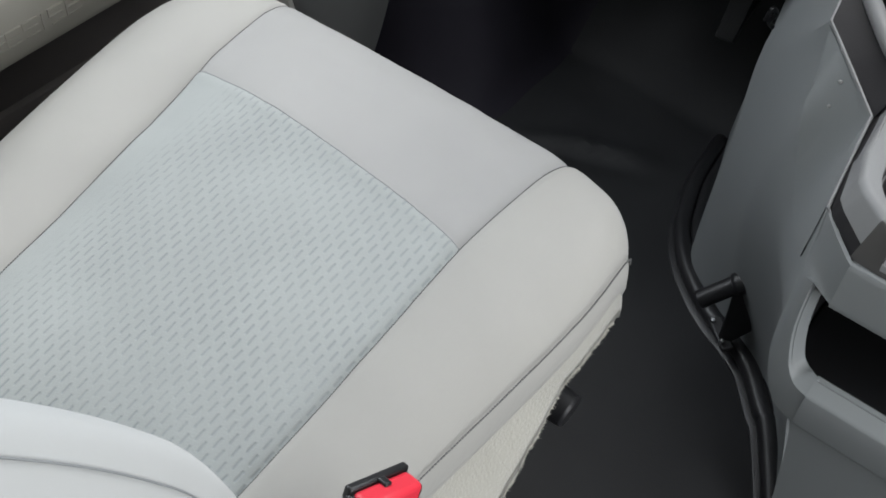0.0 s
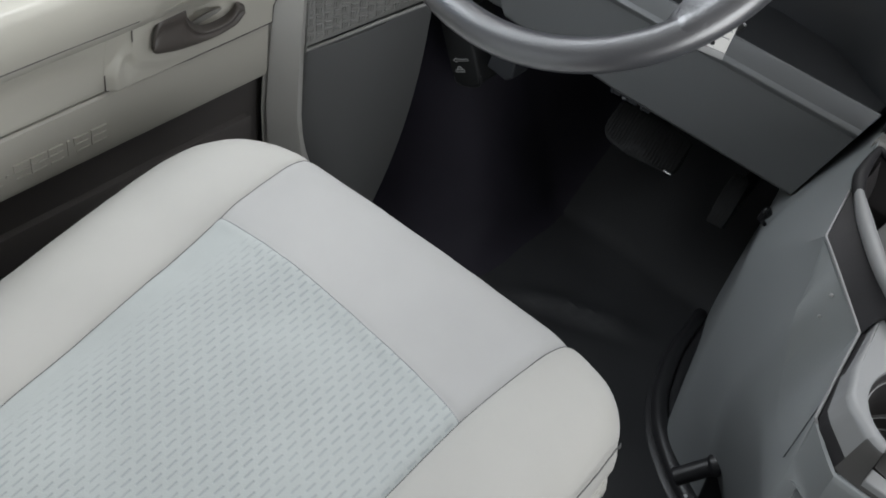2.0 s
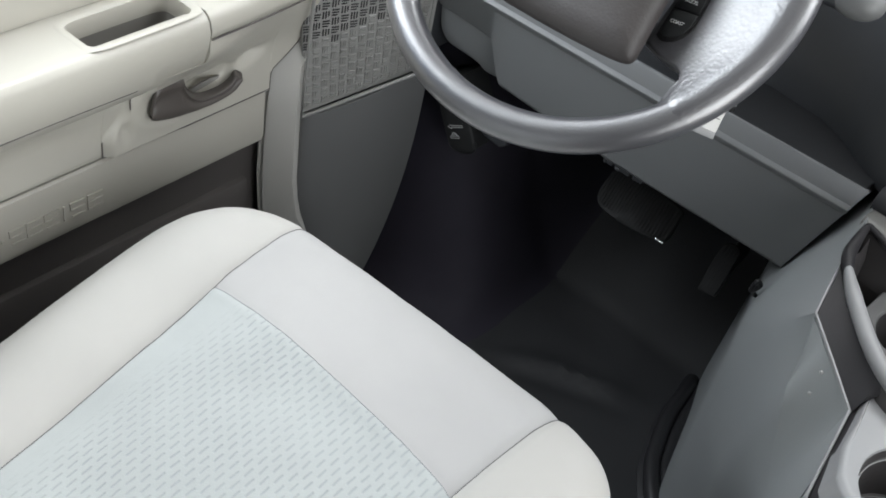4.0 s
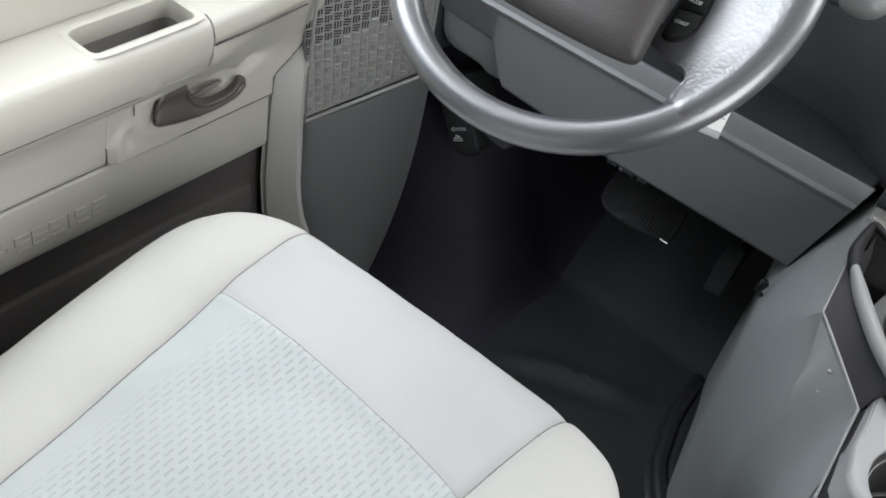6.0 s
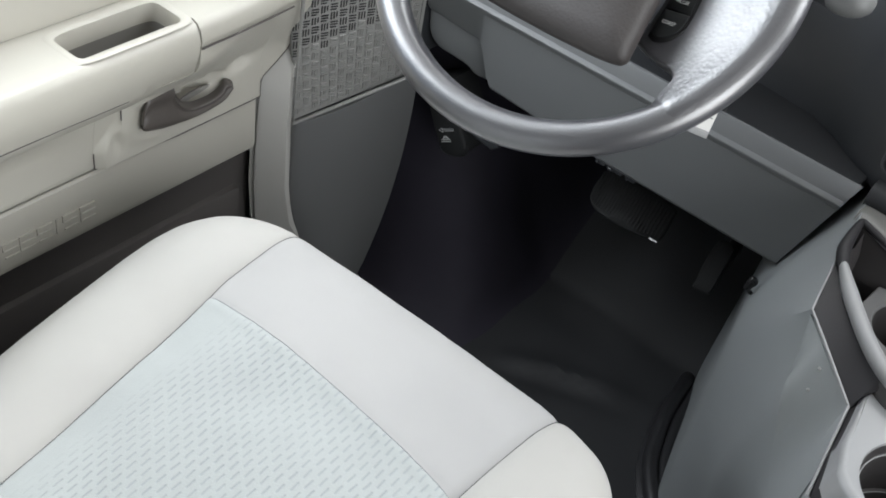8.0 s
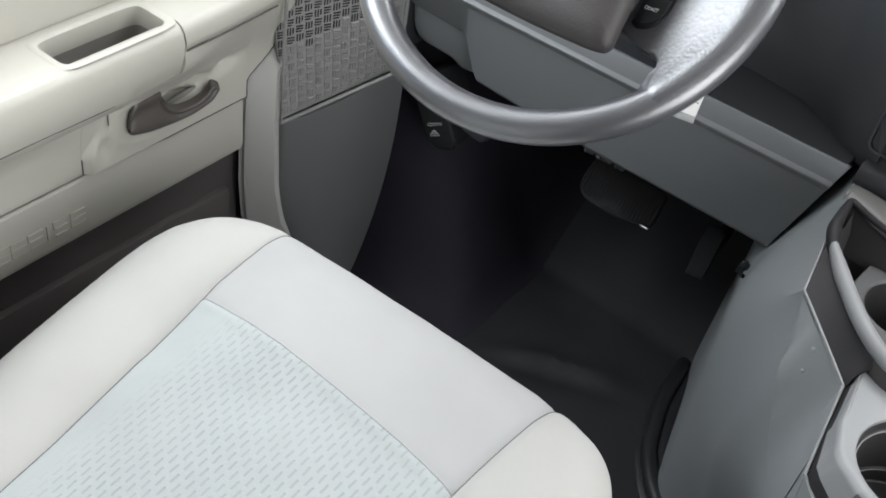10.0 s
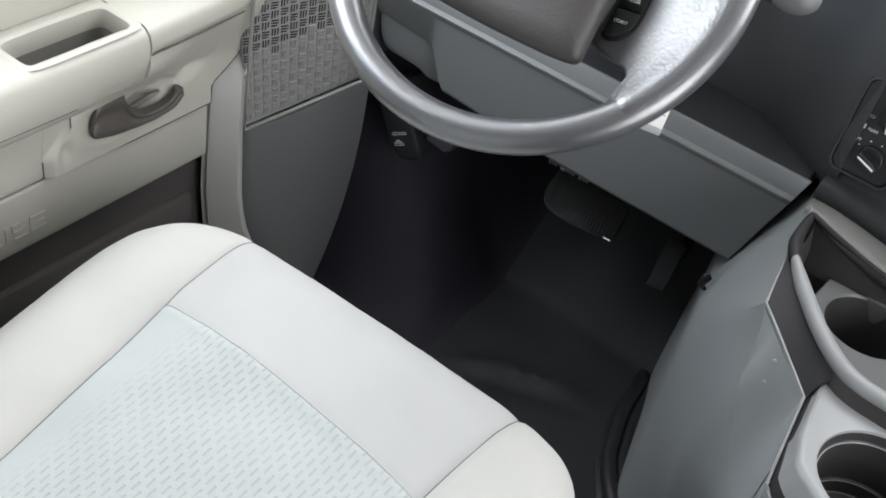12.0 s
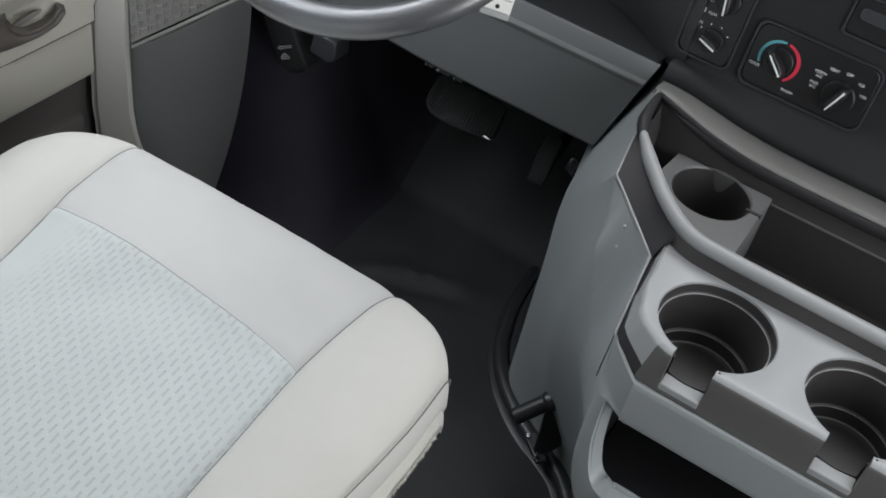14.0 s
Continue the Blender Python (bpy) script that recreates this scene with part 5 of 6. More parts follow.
    # left end of the surround: a broad slanted post that sweeps down into the lower lip
    outer = smooth_line([(0.3925, 0.5985, 0.4680), (0.394, 0.599, 0.445), (0.395, 0.598, 0.420), (0.3957, 0.5965, 0.395), (0.397, 0.594, 0.355), (0.3985, 0.591, 0.325), (0.403, 0.587, 0.292), (0.4145, 0.581, 0.261), (0.4290, 0.5775, 0.2430), (0.4515, 0.5762, 0.2320)], 4)
    corner, notch, apex = Vector((0.4305, 0.5714, 0.4515)), Vector((0.4360, 0.5764, 0.3918)), Vector((0.4105, 0.5825, 0.4025))
    inner = [corner.lerp(notch, k / 8) for k in range(8)] + [notch.lerp(apex, k / 4) for k in range(4)]
    inner += smooth_line([apex, (0.4107, 0.5825, 0.3722), (0.4142, 0.5812, 0.3357), (0.4228, 0.5778, 0.3045), (0.4321, 0.5742, 0.2905), (0.440, 0.5705, 0.2875), (0.4515, 0.5675, 0.2868)], 4)
    bm = bmesh.new()
    rows = []
    for i, (o, q) in enumerate(zip(outer, inner)):
        k = i / (len(outer) - 1)
        deep = Vector((0.002, 0.004, 0.0)) if k < 0.34 else Vector((0.006 * ease((1.0 - k) / 0.2), 0.0130, 0.0118 * ease((k - 0.60) / 0.3)))
        d = q - o
        rows.append([o + Vector((0.002, 0.026, 0)), o + Vector((0.0006, 0.012, 0)), o, o + d * 0.12 + Vector((-0.0010, -0.0012, 0)) * (1 - k), o + d * 0.5 + Vector((-0.0012, -0.0018, 0)) * (1 - k), o + d * 0.9 + Vector((-0.0004, -0.0010, 0)) * (1 - k), q, q + deep * 0.3 + Vector((0, 0.0005, 0)), q + deep])
    sheet(bm, rows, (0.002, 0.003, 0))
    put("pocket_surround", bm, M_COVER, "broad grey end of the pocket surround", angle=40)
    bm = bmesh.new()
    box(bm, (0.428, 0.68, 0.28), (0.90, 0.69, 0.418))
    box(bm, (0.420, 0.5860, 0.270), (0.90, 0.69, 0.2945))
    box(bm, (0.428, 0.580, 0.3950), (0.90, 0.69, 0.418))
    box(bm, (0.405, 0.5960, 0.28), (0.4170, 0.69, 0.418))
    put("pocket_liner", bm, M_BLACK, "black open pocket")
    bm = bmesh.new()
    cyl(bm, (0.470, 0.681, 0.345), (0.470, 0.672, 0.345), 0.007, 0.0055, 18)
    put("pocket_bolt", bm, M_BLACK, bevel=0.0015)
    return c


console()


# ---- floor rail with its latch ----
def rail():
    line = smooth_line([(0.140, 1.14, -0.012), (0.150, 1.085, 0.006), (0.162, 1.01, 0.016), (0.180, 0.95, 0.016), (0.192, 0.92, 0.016), (0.221, 0.877, 0.016), (0.258, 0.842, 0.016), (0.297, 0.815, 0.016), (0.332, 0.799, 0.016), (0.368, 0.777, 0.016), (0.409, 0.731, 0.016), (0.424, 0.715, 0.016), (0.466, 0.643, 0.016), (0.489, 0.595, 0.016), (0.514, 0.53, 0.016), (0.536, 0.43, 0.016)], 7)
    r = thing("floor_rail", "black rubber-covered rail along the engine cover base", "rail", (0.3, 0.78, 0.0))
    inv = r.matrix_world.inverted()
    for name, off, rad, z in (("outer_tube", 0.000, 0.0115, 0.0), ("inner_tube", 0.0185, 0.0075, 0.002)):
        bm = bmesh.new()
        pts = []
        for i, p in enumerate(line):
            d = line[min(i + 1, len(line) - 1)] - line[max(i - 1, 0)]
            n = Vector((-d.y, d.x, 0)).normalized()
            pts.append(p + n * off + Vector((0, 0, z)))
        tube(bm, pts, rad, 14)
        ob = part(name, bm, M_RUBBER, r, angle=60)
        ob.matrix_parent_inverse = inv
    bm = bmesh.new()
    rows = []
    for i, p in enumerate(line):
        d = line[min(i + 1, len(line) - 1)] - line[max(i - 1, 0)]
        n = Vector((-d.y, d.x, 0)).normalized()
        rows.append([p + n * -0.016 + Vector((0, 0, -0.014)), p + n * -0.009 + Vector((0, 0, -0.010)), p + n * 0.03 + Vector((0, 0, -0.008))])
    sheet(bm, rows, (0, 0, -0.008))
    ob = part("flange", bm, M_RUBBER, r, "black rubber base flange", angle=60)
    ob.matrix_parent_inverse = inv


rail()


def latch():
    l = thing("cover_latch", "black metal engine cover latch with a round lever", "latch", (0.32, 0.77, 0.03))
    inv = l.matrix_world.inverted()

    def put(name, bm, mat, label="", **k):
        ob = part(name, bm, mat, l, label, **k)
        ob.matrix_parent_inverse = inv
        return ob
    bm = bmesh.new()
    cyl(bm, (0.2865, 0.7560, 0.1010), (0.3215, 0.785, 0.1385), 0.0112, 0.0112, 22)
    put("lever", bm, M_RUBBER, "round black lever", bevel=0.002)
    bm = bmesh.new()
    cyl(bm, (0.3125, 0.777, 0.1300), (0.329, 0.790, 0.1440), 0.0140, 0.0125, 22)
    put("lever_end", bm, M_RUBBER, bevel=0.005)
    bm = bmesh.new()
    prism(bm, [(0.3120, 0.782, 0.128), (0.3205, 0.784, 0.1455), (0.3350, 0.785, 0.1415), (0.3445, 0.785, 0.124), (0.3510, 0.785, 0.098), (0.3510, 0.783, 0.066), (0.3373, 0.778, 0.0383), (0.3192, 0.774, 0.0335), (0.3164, 0.778, 0.0824)], (0.002, 0.016, 0))
    put("arm", bm, M_RUBBER, "black hooked latch plate", bevel=0.004)
    bm = bmesh.new()
    prism(bm, [(0.296, 0.795, 0.028), (0.333, 0.764, 0.028), (0.343, 0.774, 0.032), (0.308, 0.806, 0.032)], (0, 0, 0.006))
    put("base_plate", bm, M_RUBBER, bevel=0.002)
    for p in ((0.3275, 0.772, 0.0385), (0.303, 0.795, 0.036), (0.3325, 0.7855, 0.1395)):
        bm = bmesh.new()
        cyl(bm, Vector(p) + Vector((0, 0, -0.008)), Vector(p) + Vector((0, -0.002, 0.003)), 0.0035, 0.0028, 12)
        put("rivet", bm, M_CHROME, "worn bright rivet")


latch()


# ---- steering wheel ----
def steering_wheel():
    ti = 0.7045
    w = thing("steering_wheel", "grey grained steering wheel with dark centre pad", "steering wheel", (0.008, 0.699, 0.773))
    m = Matrix.Translation((0.008, 0.699, 0.773)) @ Euler((ti, 0, 0)).to_matrix().to_4x4()
    w.matrix_world = m

    def put(name, bm, mat, label="", parent=None, **k):
        return part(name, bm, mat, parent or w, label, **k)
    bm = bmesh.new()
    n = 120
    pts = [Vector((0.178 * math.cos(2 * math.pi * k / n), 0.178 * math.sin(2 * math.pi * k / n), 0)) for k in range(n)]
    rows = []
    for k, p in enumerate(pts):
        d = p.normalized()
        rows.append([p + d * 0.0150 * math.cos(a) + Vector((0, 0, 0.0145 * math.sin(a))) for a in (2 * math.pi * j / 20 for j in range(20))])
    loft(bm, rows + rows[:1], closed=True)
    put("rim", bm, M_LEATHER, "grained grey leather-look rim", angle=80)
    # broad spokes that run out flush into the rim
    for s in (1, -1):
        shape = [(0.080, -0.050), (0.096, -0.056), (0.110, -0.060), (0.122, -0.062), (0.130, -0.068), (0.1345, -0.080), (0.1345, -0.093), (0.1318, -0.1030), (0.1290, -0.1090), (0.1325, -0.1130), (0.1400, -0.1155), (0.1520, -0.1080), (0.1660, -0.0905), (0.1800, -0.058), (0.1870, -0.027), (0.1890, 0.010), (0.1820, 0.050), (0.1670, 0.089), (0.1500, 0.102), (0.1400, 0.094), (0.130, 0.075), (0.112, 0.058), (0.080, 0.045)]
        line = smooth_line(shape + shape[:1], 4)[:-1]
        bm = bmesh.new()
        rows = []
        cen = Vector((0.138, -0.020))
        for dz, f in ((-0.020, 0.93), (-0.011, 0.985), (-0.0055, 1.0), (-0.0015, 0.992), (0.0, 0.972), (0.0, 0.94), (0.0, 0.88), (0.0, 0.80), (0.0, 0.68), (0.0, 0.52), (0.0, 0.34), (0.0, 0.14)):
            ringp = []
            for p in line:
                q = cen + (p - cen) * f
                ringp.append((s * q.x, q.y, spoke_top(q.x, q.y) + dz))
            rows.append(ringp)
        loft(bm, rows, closed=True, caps=True)
        put("spoke", bm, M_SPOKE, "broad grained spoke", angle=70)
        # switch pod, flush in the spoke
        pod = put("switch_pod", pod_mesh(s, POD, ((-0.010, 1.03), (0.0004, 1.02), (0.0012, 0.98), (0.0010, 0.5))), M_BLACK, "black switch pod", angle=50)
        inner = [(0.096 + (p.x - 0.096) * 0.86, -0.006 + (p.y + 0.006) * 0.91) for p in POD]
        for y0, word, keep in ((-0.0255, "COAST", lambda y: -0.0135 - y), (-0.004, "ACCEL", lambda y: y + 0.0120)):
            half = clip(inner, keep)
            put("switch_button", pod_mesh(s, [Vector(p) for p in half], ((-0.002, 1.0), (0.0018, 1.0), (0.0026, 0.95), (0.0027, 0.4))), M_SWITCH, "dark grey switch button", parent=pod, angle=50)
            if s > 0:
                text_part("lettering", word, 0.0045, Matrix.Translation((0.0968, y0, spoke_top(0.0968, y0) + 0.0036)) @ Euler((radians(4), radians(-19), radians(-2))).to_matrix().to_4x4(), M_WHITE, pod, 0.0002)
    # centre pad
    bm = bmesh.new()
    outline = smooth_line([(-0.086, -0.0868), (-0.05, -0.0895), (0, -0.0905), (0.05, -0.0895), (0.086, -0.0868), (0.0965, -0.081), (0.0960, -0.068), (0.0905, -0.03), (0.084, 0.03), (0.070, 0.062), (0, 0.072), (-0.070, 0.062), (-0.084, 0.03), (-0.0905, -0.03), (-0.0960, -0.068), (-0.0965, -0.081), (-0.086, -0.0868)], 6)[:-1]
    rows = []
    for z, f in ((-0.02, 0.84), (-0.006, 0.91), (0.004, 0.965), (0.012, 0.990), (0.020, 0.965), (0.0255, 0.90), (0.0285, 0.75), (0.030, 0.4), (0.0302, 0.1)):
        rows.append([(p.x * f, -0.008 + (p.y + 0.008) * f, z) for p in outline])
    loft(bm, rows, closed=True, caps=True)
    put("centre_pad", bm, M_HUB, "dark brown-grey grained airbag pad", angle=70)
    bm = bmesh.new()
    cyl(bm, (0, 0.0, -0.012), (0, 0.02, -0.075), 0.052, 0.045, 32)
    put("hub", bm, M_DARKTRIM, bevel=0.006)


def spoke_top(x, y):
    """Height of the spoke face over the wheel plane: it meets the crown of the rim and dips towards the hub."""
    r, turn = math.hypot(x, y), math.degrees(math.atan2(y, x))
    crown = math.sqrt(max(1e-6, 0.0150 ** 2 - (r - 0.178) ** 2)) + 0.0003 - 0.0012 * ease((r - 0.181) / 0.006)
    whole = ease((turn + 40) / 8) * ease((36 - turn) / 9)
    if r > 0.178:
        return crown - 0.0045 * (1 - whole)
    face = 0.0153 - 0.37 * (0.177 - r) * ease((0.178 - r) / 0.012) + 0.07 * y * ease((0.178 - r) / 0.05)
    return crown - 0.0045 * (1 - whole) + (face - crown) * whole


POD = smooth_line([(0.086, -0.0400), (0.0944, -0.0437), (0.1056, -0.0398), (0.1122, -0.0292), (0.1123, -0.017), (0.1105, -0.0017), (0.1065, 0.016), (0.100, 0.030), (0.088, 0.033), (0.083, 0.0), (0.086, -0.0400)], 5)[:-1]


def clip(poly, keep):
    """The part of a polygon where keep(y) is positive."""
    out = []
    for (ax, ay), (bx, by) in zip(poly, poly[1:] + poly[:1]):
        ka, kb = keep(ay), keep(by)
        if ka > 0:
            out.append((ax, ay))
        if ka * kb < 0:
            t = ka / (ka - kb)
            out.append((ax + (bx - ax) * t, ay + (by - ay) * t))
    return out


def pod_mesh(s, shape, steps):
    bm = bmesh.new()
    cx, cy = sum(p[0] for p in shape) / len(shape), sum(p[1] for p in shape) / len(shape)
    rows = []
    for dz, f in steps:
        row = [(cx + (p[0] - cx) * f, cy + (p[1] - cy) * f) for p in shape]
        rows.append([(s * x, y, spoke_top(x, y) + dz) for x, y in row])
    loft(bm, rows, closed=True, caps=True)
    return bm


steering_wheel()


def column():
    c = thing("steering_column", "dark plastic steering column shroud", "steering column", (0.0, 0.9, 0.68))
    inv = c.matrix_world.inverted()
    bm = bmesh.new()
    rows = []
    for t in range(9):
        v = t / 8
        p = Vector((0.008, 0.755, 0.728)).lerp(Vector((0.008, 1.04, 0.655)), v)
        rows.append([p + Vector(((0.052 + 0.012 * v) * math.copysign(abs(math.cos(a)) ** 0.7, math.cos(a)), 0, (0.042 + 0.012 * v) * math.copysign(abs(math.sin(a)) ** 0.7, math.sin(a)))) for a in (2 * math.pi * k / 32 for k in range(32))])
    loft(bm, rows, closed=True, caps=True)
    ob = part("shroud", bm, M_DARKTRIM, c, angle=60)
    ob.matrix_parent_inverse = inv
    bm = bmesh.new()
    tube(bm, smooth_line([(0.05, 0.86, 0.73), (0.12, 0.86, 0.745), (0.178, 0.866, 0.748)], 6), lambda t: 0.008 + 0.002 * t, 12)
    ob = part("shift_lever", bm, M_DARKTRIM, c, "column lever", angle=60)
    ob.matrix_parent_inverse = inv
    bm = bmesh.new()
    bmesh.ops.create_uvsphere(bm, u_segments=24, v_segments=14, radius=1, matrix=Matrix.Translation((0.186, 0.872, 0.752)) @ Matrix.Diagonal((0.027, 0.020, 0.0185, 1)))
    ob = part("lever_knob", bm, M_TRIM, c, "rounded grey lever knob", angle=80)
    ob.matrix_parent_inverse = inv


column()


def key_tag():
    k = thing("ignition_key", "ignition key with a white card tag hanging from its ring", "key", (0.10, 0.78, 0.70))
    inv = k.matrix_world.inverted()

    def put(name, bm, mat, label="", parent=None, **kw):
        ob = part(name, bm, mat, parent or k, label, **kw)
        if parent is None:
            ob.matrix_parent_inverse = inv
        return ob
    # the card leans back; u runs along its lower edge, v up the card
    org, u = Vector((0.1303, 0.7179, 0.6440)), Vector((0.0306, 0.0121, -0.0032)).normalized()
    n = Vector((0.35, -0.80, 0.30)).normalized()
    v = n.cross(u).normalized()
    at = lambda a, b, c=0.0: org + u * a + v * b + n * c
    bm = bmesh.new()
    prism(bm, [at(a, b) for a, b in ((0, 0.0055), (0.0290, 0.0055), (0.0290, 0.046), (0.025, 0.055), (0.006, 0.055), (0, 0.046))], n * 0.0007)
    card = put("tag_card", bm, M_PAPER, "white paper card with faint ruled lines")
    bm = bmesh.new()
    sheet(bm, [[at(a, 0.0062, 0.0008), at(a, 0.0042, 0.0020), at(a, 0.0018, 0.0024), at(a, 0.0, 0.0018)] for a in (0.0, 0.010, 0.022, 0.0290)], n * 0.0006)
    put("curled_edge", bm, M_SYMBOL, "grey curled lower edge of the card", angle=60)
    for b, w in ((0.0250, 0.024), (0.0320, 0.020), (0.0180, 0.010)):
        bm = bmesh.new()
        prism(bm, [at(0.0272 - w, b, 0.0007), at(0.0272, b, 0.0007), at(0.0272, b + 0.0010, 0.0007), at(0.0272 - w, b + 0.0010, 0.0007)], n * 0.0002)
        put("print_mark", bm, M_SYMBOL)
    bm = bmesh.new()
    cyl(bm, at(0.0150, 0.0105, 0.0004), at(0.0150, 0.0105, 0.0011), 0.0022, 0.0022, 18)
    put("punched_hole", bm, M_BLACK, "small dark punched hole")
    bm = bmesh.new()
    c = at(0.026, 0.060, 0.002)
    tube(bm, [c + u * 0.012 * math.cos(q) + v * 0.012 * math.sin(q) for q in (2 * math.pi * i / 28 for i in range(28))], 0.0011, 8, closed=True)
    put("key_ring", bm, M_CHROME, "bright split ring")
    bm = bmesh.new()
    cyl(bm, at(0.0320, 0.0290, -0.002), at(0.0330, 0.036, 0.002), 0.0028, 0.0024, 14)
    put("ring_clip", bm, M_BLACK, bevel=0.0008)
    bm = bmesh.new()
    top = c + v * 0.012
    head = Vector((0.100, 0.790, 0.716))
    tube(bm, smooth_line([top, top.lerp(head, 0.5) + Vector((0, 0, 0.004)), head], 4), lambda q: 0.004 + 0.004 * q, 10, flat=0.4)
    put("key_bow", bm, M_BLACK, "black plastic key head")
    bm = bmesh.new()
    cyl(bm, (0.108, 0.786, 0.717), (0.045, 0.812, 0.716), 0.015, 0.017, 24)
    put("lock_barrel", bm, M_DARKTRIM, "dark ignition lock barrel", bevel=0.002)


key_tag()


# ---- pedals and the hood release ----
def pedal(name, label, at, tilt, shape, ribs, rib_w, arm):
    """A rubber pad in the plane tilted about x, its upper face through at."""
    p = thing(name, label, "pedal", at)
    p.matrix_world = Matrix.Translation(at) @ Euler((radians(tilt), 0, 0)).to_matrix().to_4x4()
    bm = bmesh.new()
    line = smooth_line(shape + shape[:1], 5)[:-1]
    cx, cy = sum(q.x for q in line) / len(line), sum(q.y for q in line) / len(line)
    rows = []
    for z, f in ((-0.014, 0.90), (-0.013, 0.97), (-0.004, 1.0), (-0.0012, 0.985), (0.0, 0.95), (0.0004, 0.4)):
        rows.append([(cx + (q.x - cx) * f, cy + (q.y - cy) * f, z - 3.0 * (q.x - cx) ** 2) for q in line])
    loft(bm, rows, closed=True, caps=True)
    pad = part("pad", bm, M_PEDAL, p, "ribbed black rubber pad", angle=50)
    xs = [q.x for q in line]
    for i in range(ribs):
        x = min(xs) + (max(xs) - min(xs)) * (i + 0.8) / (ribs + 0.6)
        near = [q.y for q in line if abs(q.x - x) < 0.006]
        if len(near) < 2:
            continue
        bm = bmesh.new()
        dz = -3.0 * (x - cx) ** 2
        box(bm, (x - rib_w, min(near) + 0.006, dz - 0.001), (x + rib_w, max(near) - 0.006, dz + 0.00045))
        part("rib", bm, M_PEDAL, pad)
    bm = bmesh.new()
    tube(bm, smooth_line([(arm, 0.012, -0.012), (arm, 0.03, -0.032), (arm, 0.10, -0.06), (arm, 0.22, -0.05)], 6), 0.010, 10)
    part("arm", bm, M_BLACK, p, "black steel pedal arm")
    return p


br = pedal("brake_pedal", "wide ribbed black rubber brake pedal, one corner worn", (0.005, 1.015, 0.300), 50, [(-0.0600, 0.030), (-0.0630, 0.012), (-0.0625, -0.003), (-0.0570, -0.0140), (-0.0437, -0.0218), (-0.0170, -0.0248), (0.0210, -0.0224), (0.0480, -0.0165), (0.0535, -0.010), (0.0540, 0.004), (0.0525, 0.022), (0.0480, 0.034), (0.0, 0.038), (-0.050, 0.036)], 24, 0.0010, 0.0)
bm = bmesh.new()
box(bm, (0.041, -0.0185, -0.0070), (0.0535, -0.0150, -0.0030))
part("worn_edge", bm, M_CHROME, br, "bare worn metal at the pad corner", bevel=0.001)
pedal("accelerator_pedal", "narrow black accelerator pedal beside the engine cover", (0.131, 1.03, 0.240), 50, [(-0.0125, -0.001), (-0.010, -0.0050), (0.009, -0.0035), (0.0118, 0.001), (0.011, 0.030), (0.008, 0.064), (0.0, 0.070), (-0.014, 0.066), (-0.0165, 0.040)], 5, 0.0008, -0.003)


def hood_release():
    b = thing("hood_release_handle", "black hood release handle with white arrow and car symbols", "release handle", (-0.262, 0.96, 0.29))
    inv = b.matrix_world.inverted()

    def put(name, bm, mat, label="", **k):
        ob = part(name, bm, mat, b, label, **k)
        ob.matrix_parent_inverse = inv
        return ob
    ex, ey = Vector((0.86, 0, 0.51)), Vector((-0.51, 0, 0.86))
    org = Vector((-0.2580, 0.9540, 0.2990))
    at = lambda u, v, y=0.0: org + ex * u + ey * v + Vector((0, y, 0))
    bm = bmesh.new()
    line = smooth_line([(-0.022, 0.075), (-0.024, 0.020), (-0.0235, -0.018), (-0.016, -0.029), (0.004, -0.0335), (0.019, -0.030), (0.024, -0.018), (0.025, 0.020), (0.026, 0.075)], 4)
    loft(bm, [[at(q.x * f, q.y + (0.004 if f < 0.95 else 0.0), y) for q in line] for y, f in ((0.060, 1.0), (0.006, 1.0), (0.0015, 0.965), (0.0002, 0.90))], closed=True, caps=True)
    put("housing", bm, M_PEDAL, "black moulded handle housing", angle=50)
    bm = bmesh.new()
    tube(bm, [at(q.x * 1.02, q.y - 0.001, 0.004) for q in line[8:25]], 0.0016, 6)
    put("lower_rim", bm, M_RUBBER)
    bm = bmesh.new()
    prism(bm, [(-0.216, 0.948, 0.322), (-0.184, 0.950, 0.316), (-0.174, 0.950, 0.325), (-0.176, 0.952, 0.352), (-0.212, 0.950, 0.356)], (0, 0.035, 0))
    put("lever", bm, M_DARKTRIM, "small dark lever block", bevel=0.003)
    # arrow outline pointing to the door
    arrow = [(-0.0150, 0.0060), (-0.0090, 0.0090), (-0.0090, 0.0073), (0.0120, 0.0073), (0.0120, 0.0047), (-0.0090, 0.0047), (-0.0090, 0.0030), (-0.0150, 0.0060)]
    bm = bmesh.new()
    tube(bm, [at(u, v, -0.0003) for u, v in arrow], 0.00055, 6)
    put("symbol", bm, M_SYMBOL, "white arrow symbol")
    bm = bmesh.new()
    for w in ([(-0.0150, -0.0110), (0.0010, -0.0110), (0.0010, -0.0080), (-0.0150, -0.0080), (-0.0150, -0.0110)], [(-0.0115, -0.0075), (-0.0095, -0.0035), (-0.0045, -0.0035), (-0.0020, -0.0075)], [(-0.0110, -0.0055), (-0.0030, -0.0055)]):
        tube(bm, [at(u, v, -0.0003) for u, v in w], 0.0007, 6)
    put("symbol", bm, M_SYMBOL, "white car symbol")


hood_release()

# ---- heater controls on the centre stack ----
def stack_pose(x, z):
    """On the slanted face of the centre stack."""
    y = 0.951 + (z - 0.537) * 0.143
    if z > 0.60:
        y = 0.960 + (z - 0.60) * 0.171
    return Matrix.Translation((x, y - 0.0005, z)) @ Euler((radians(90 - 9), 0, 0)).to_matrix().to_4x4()


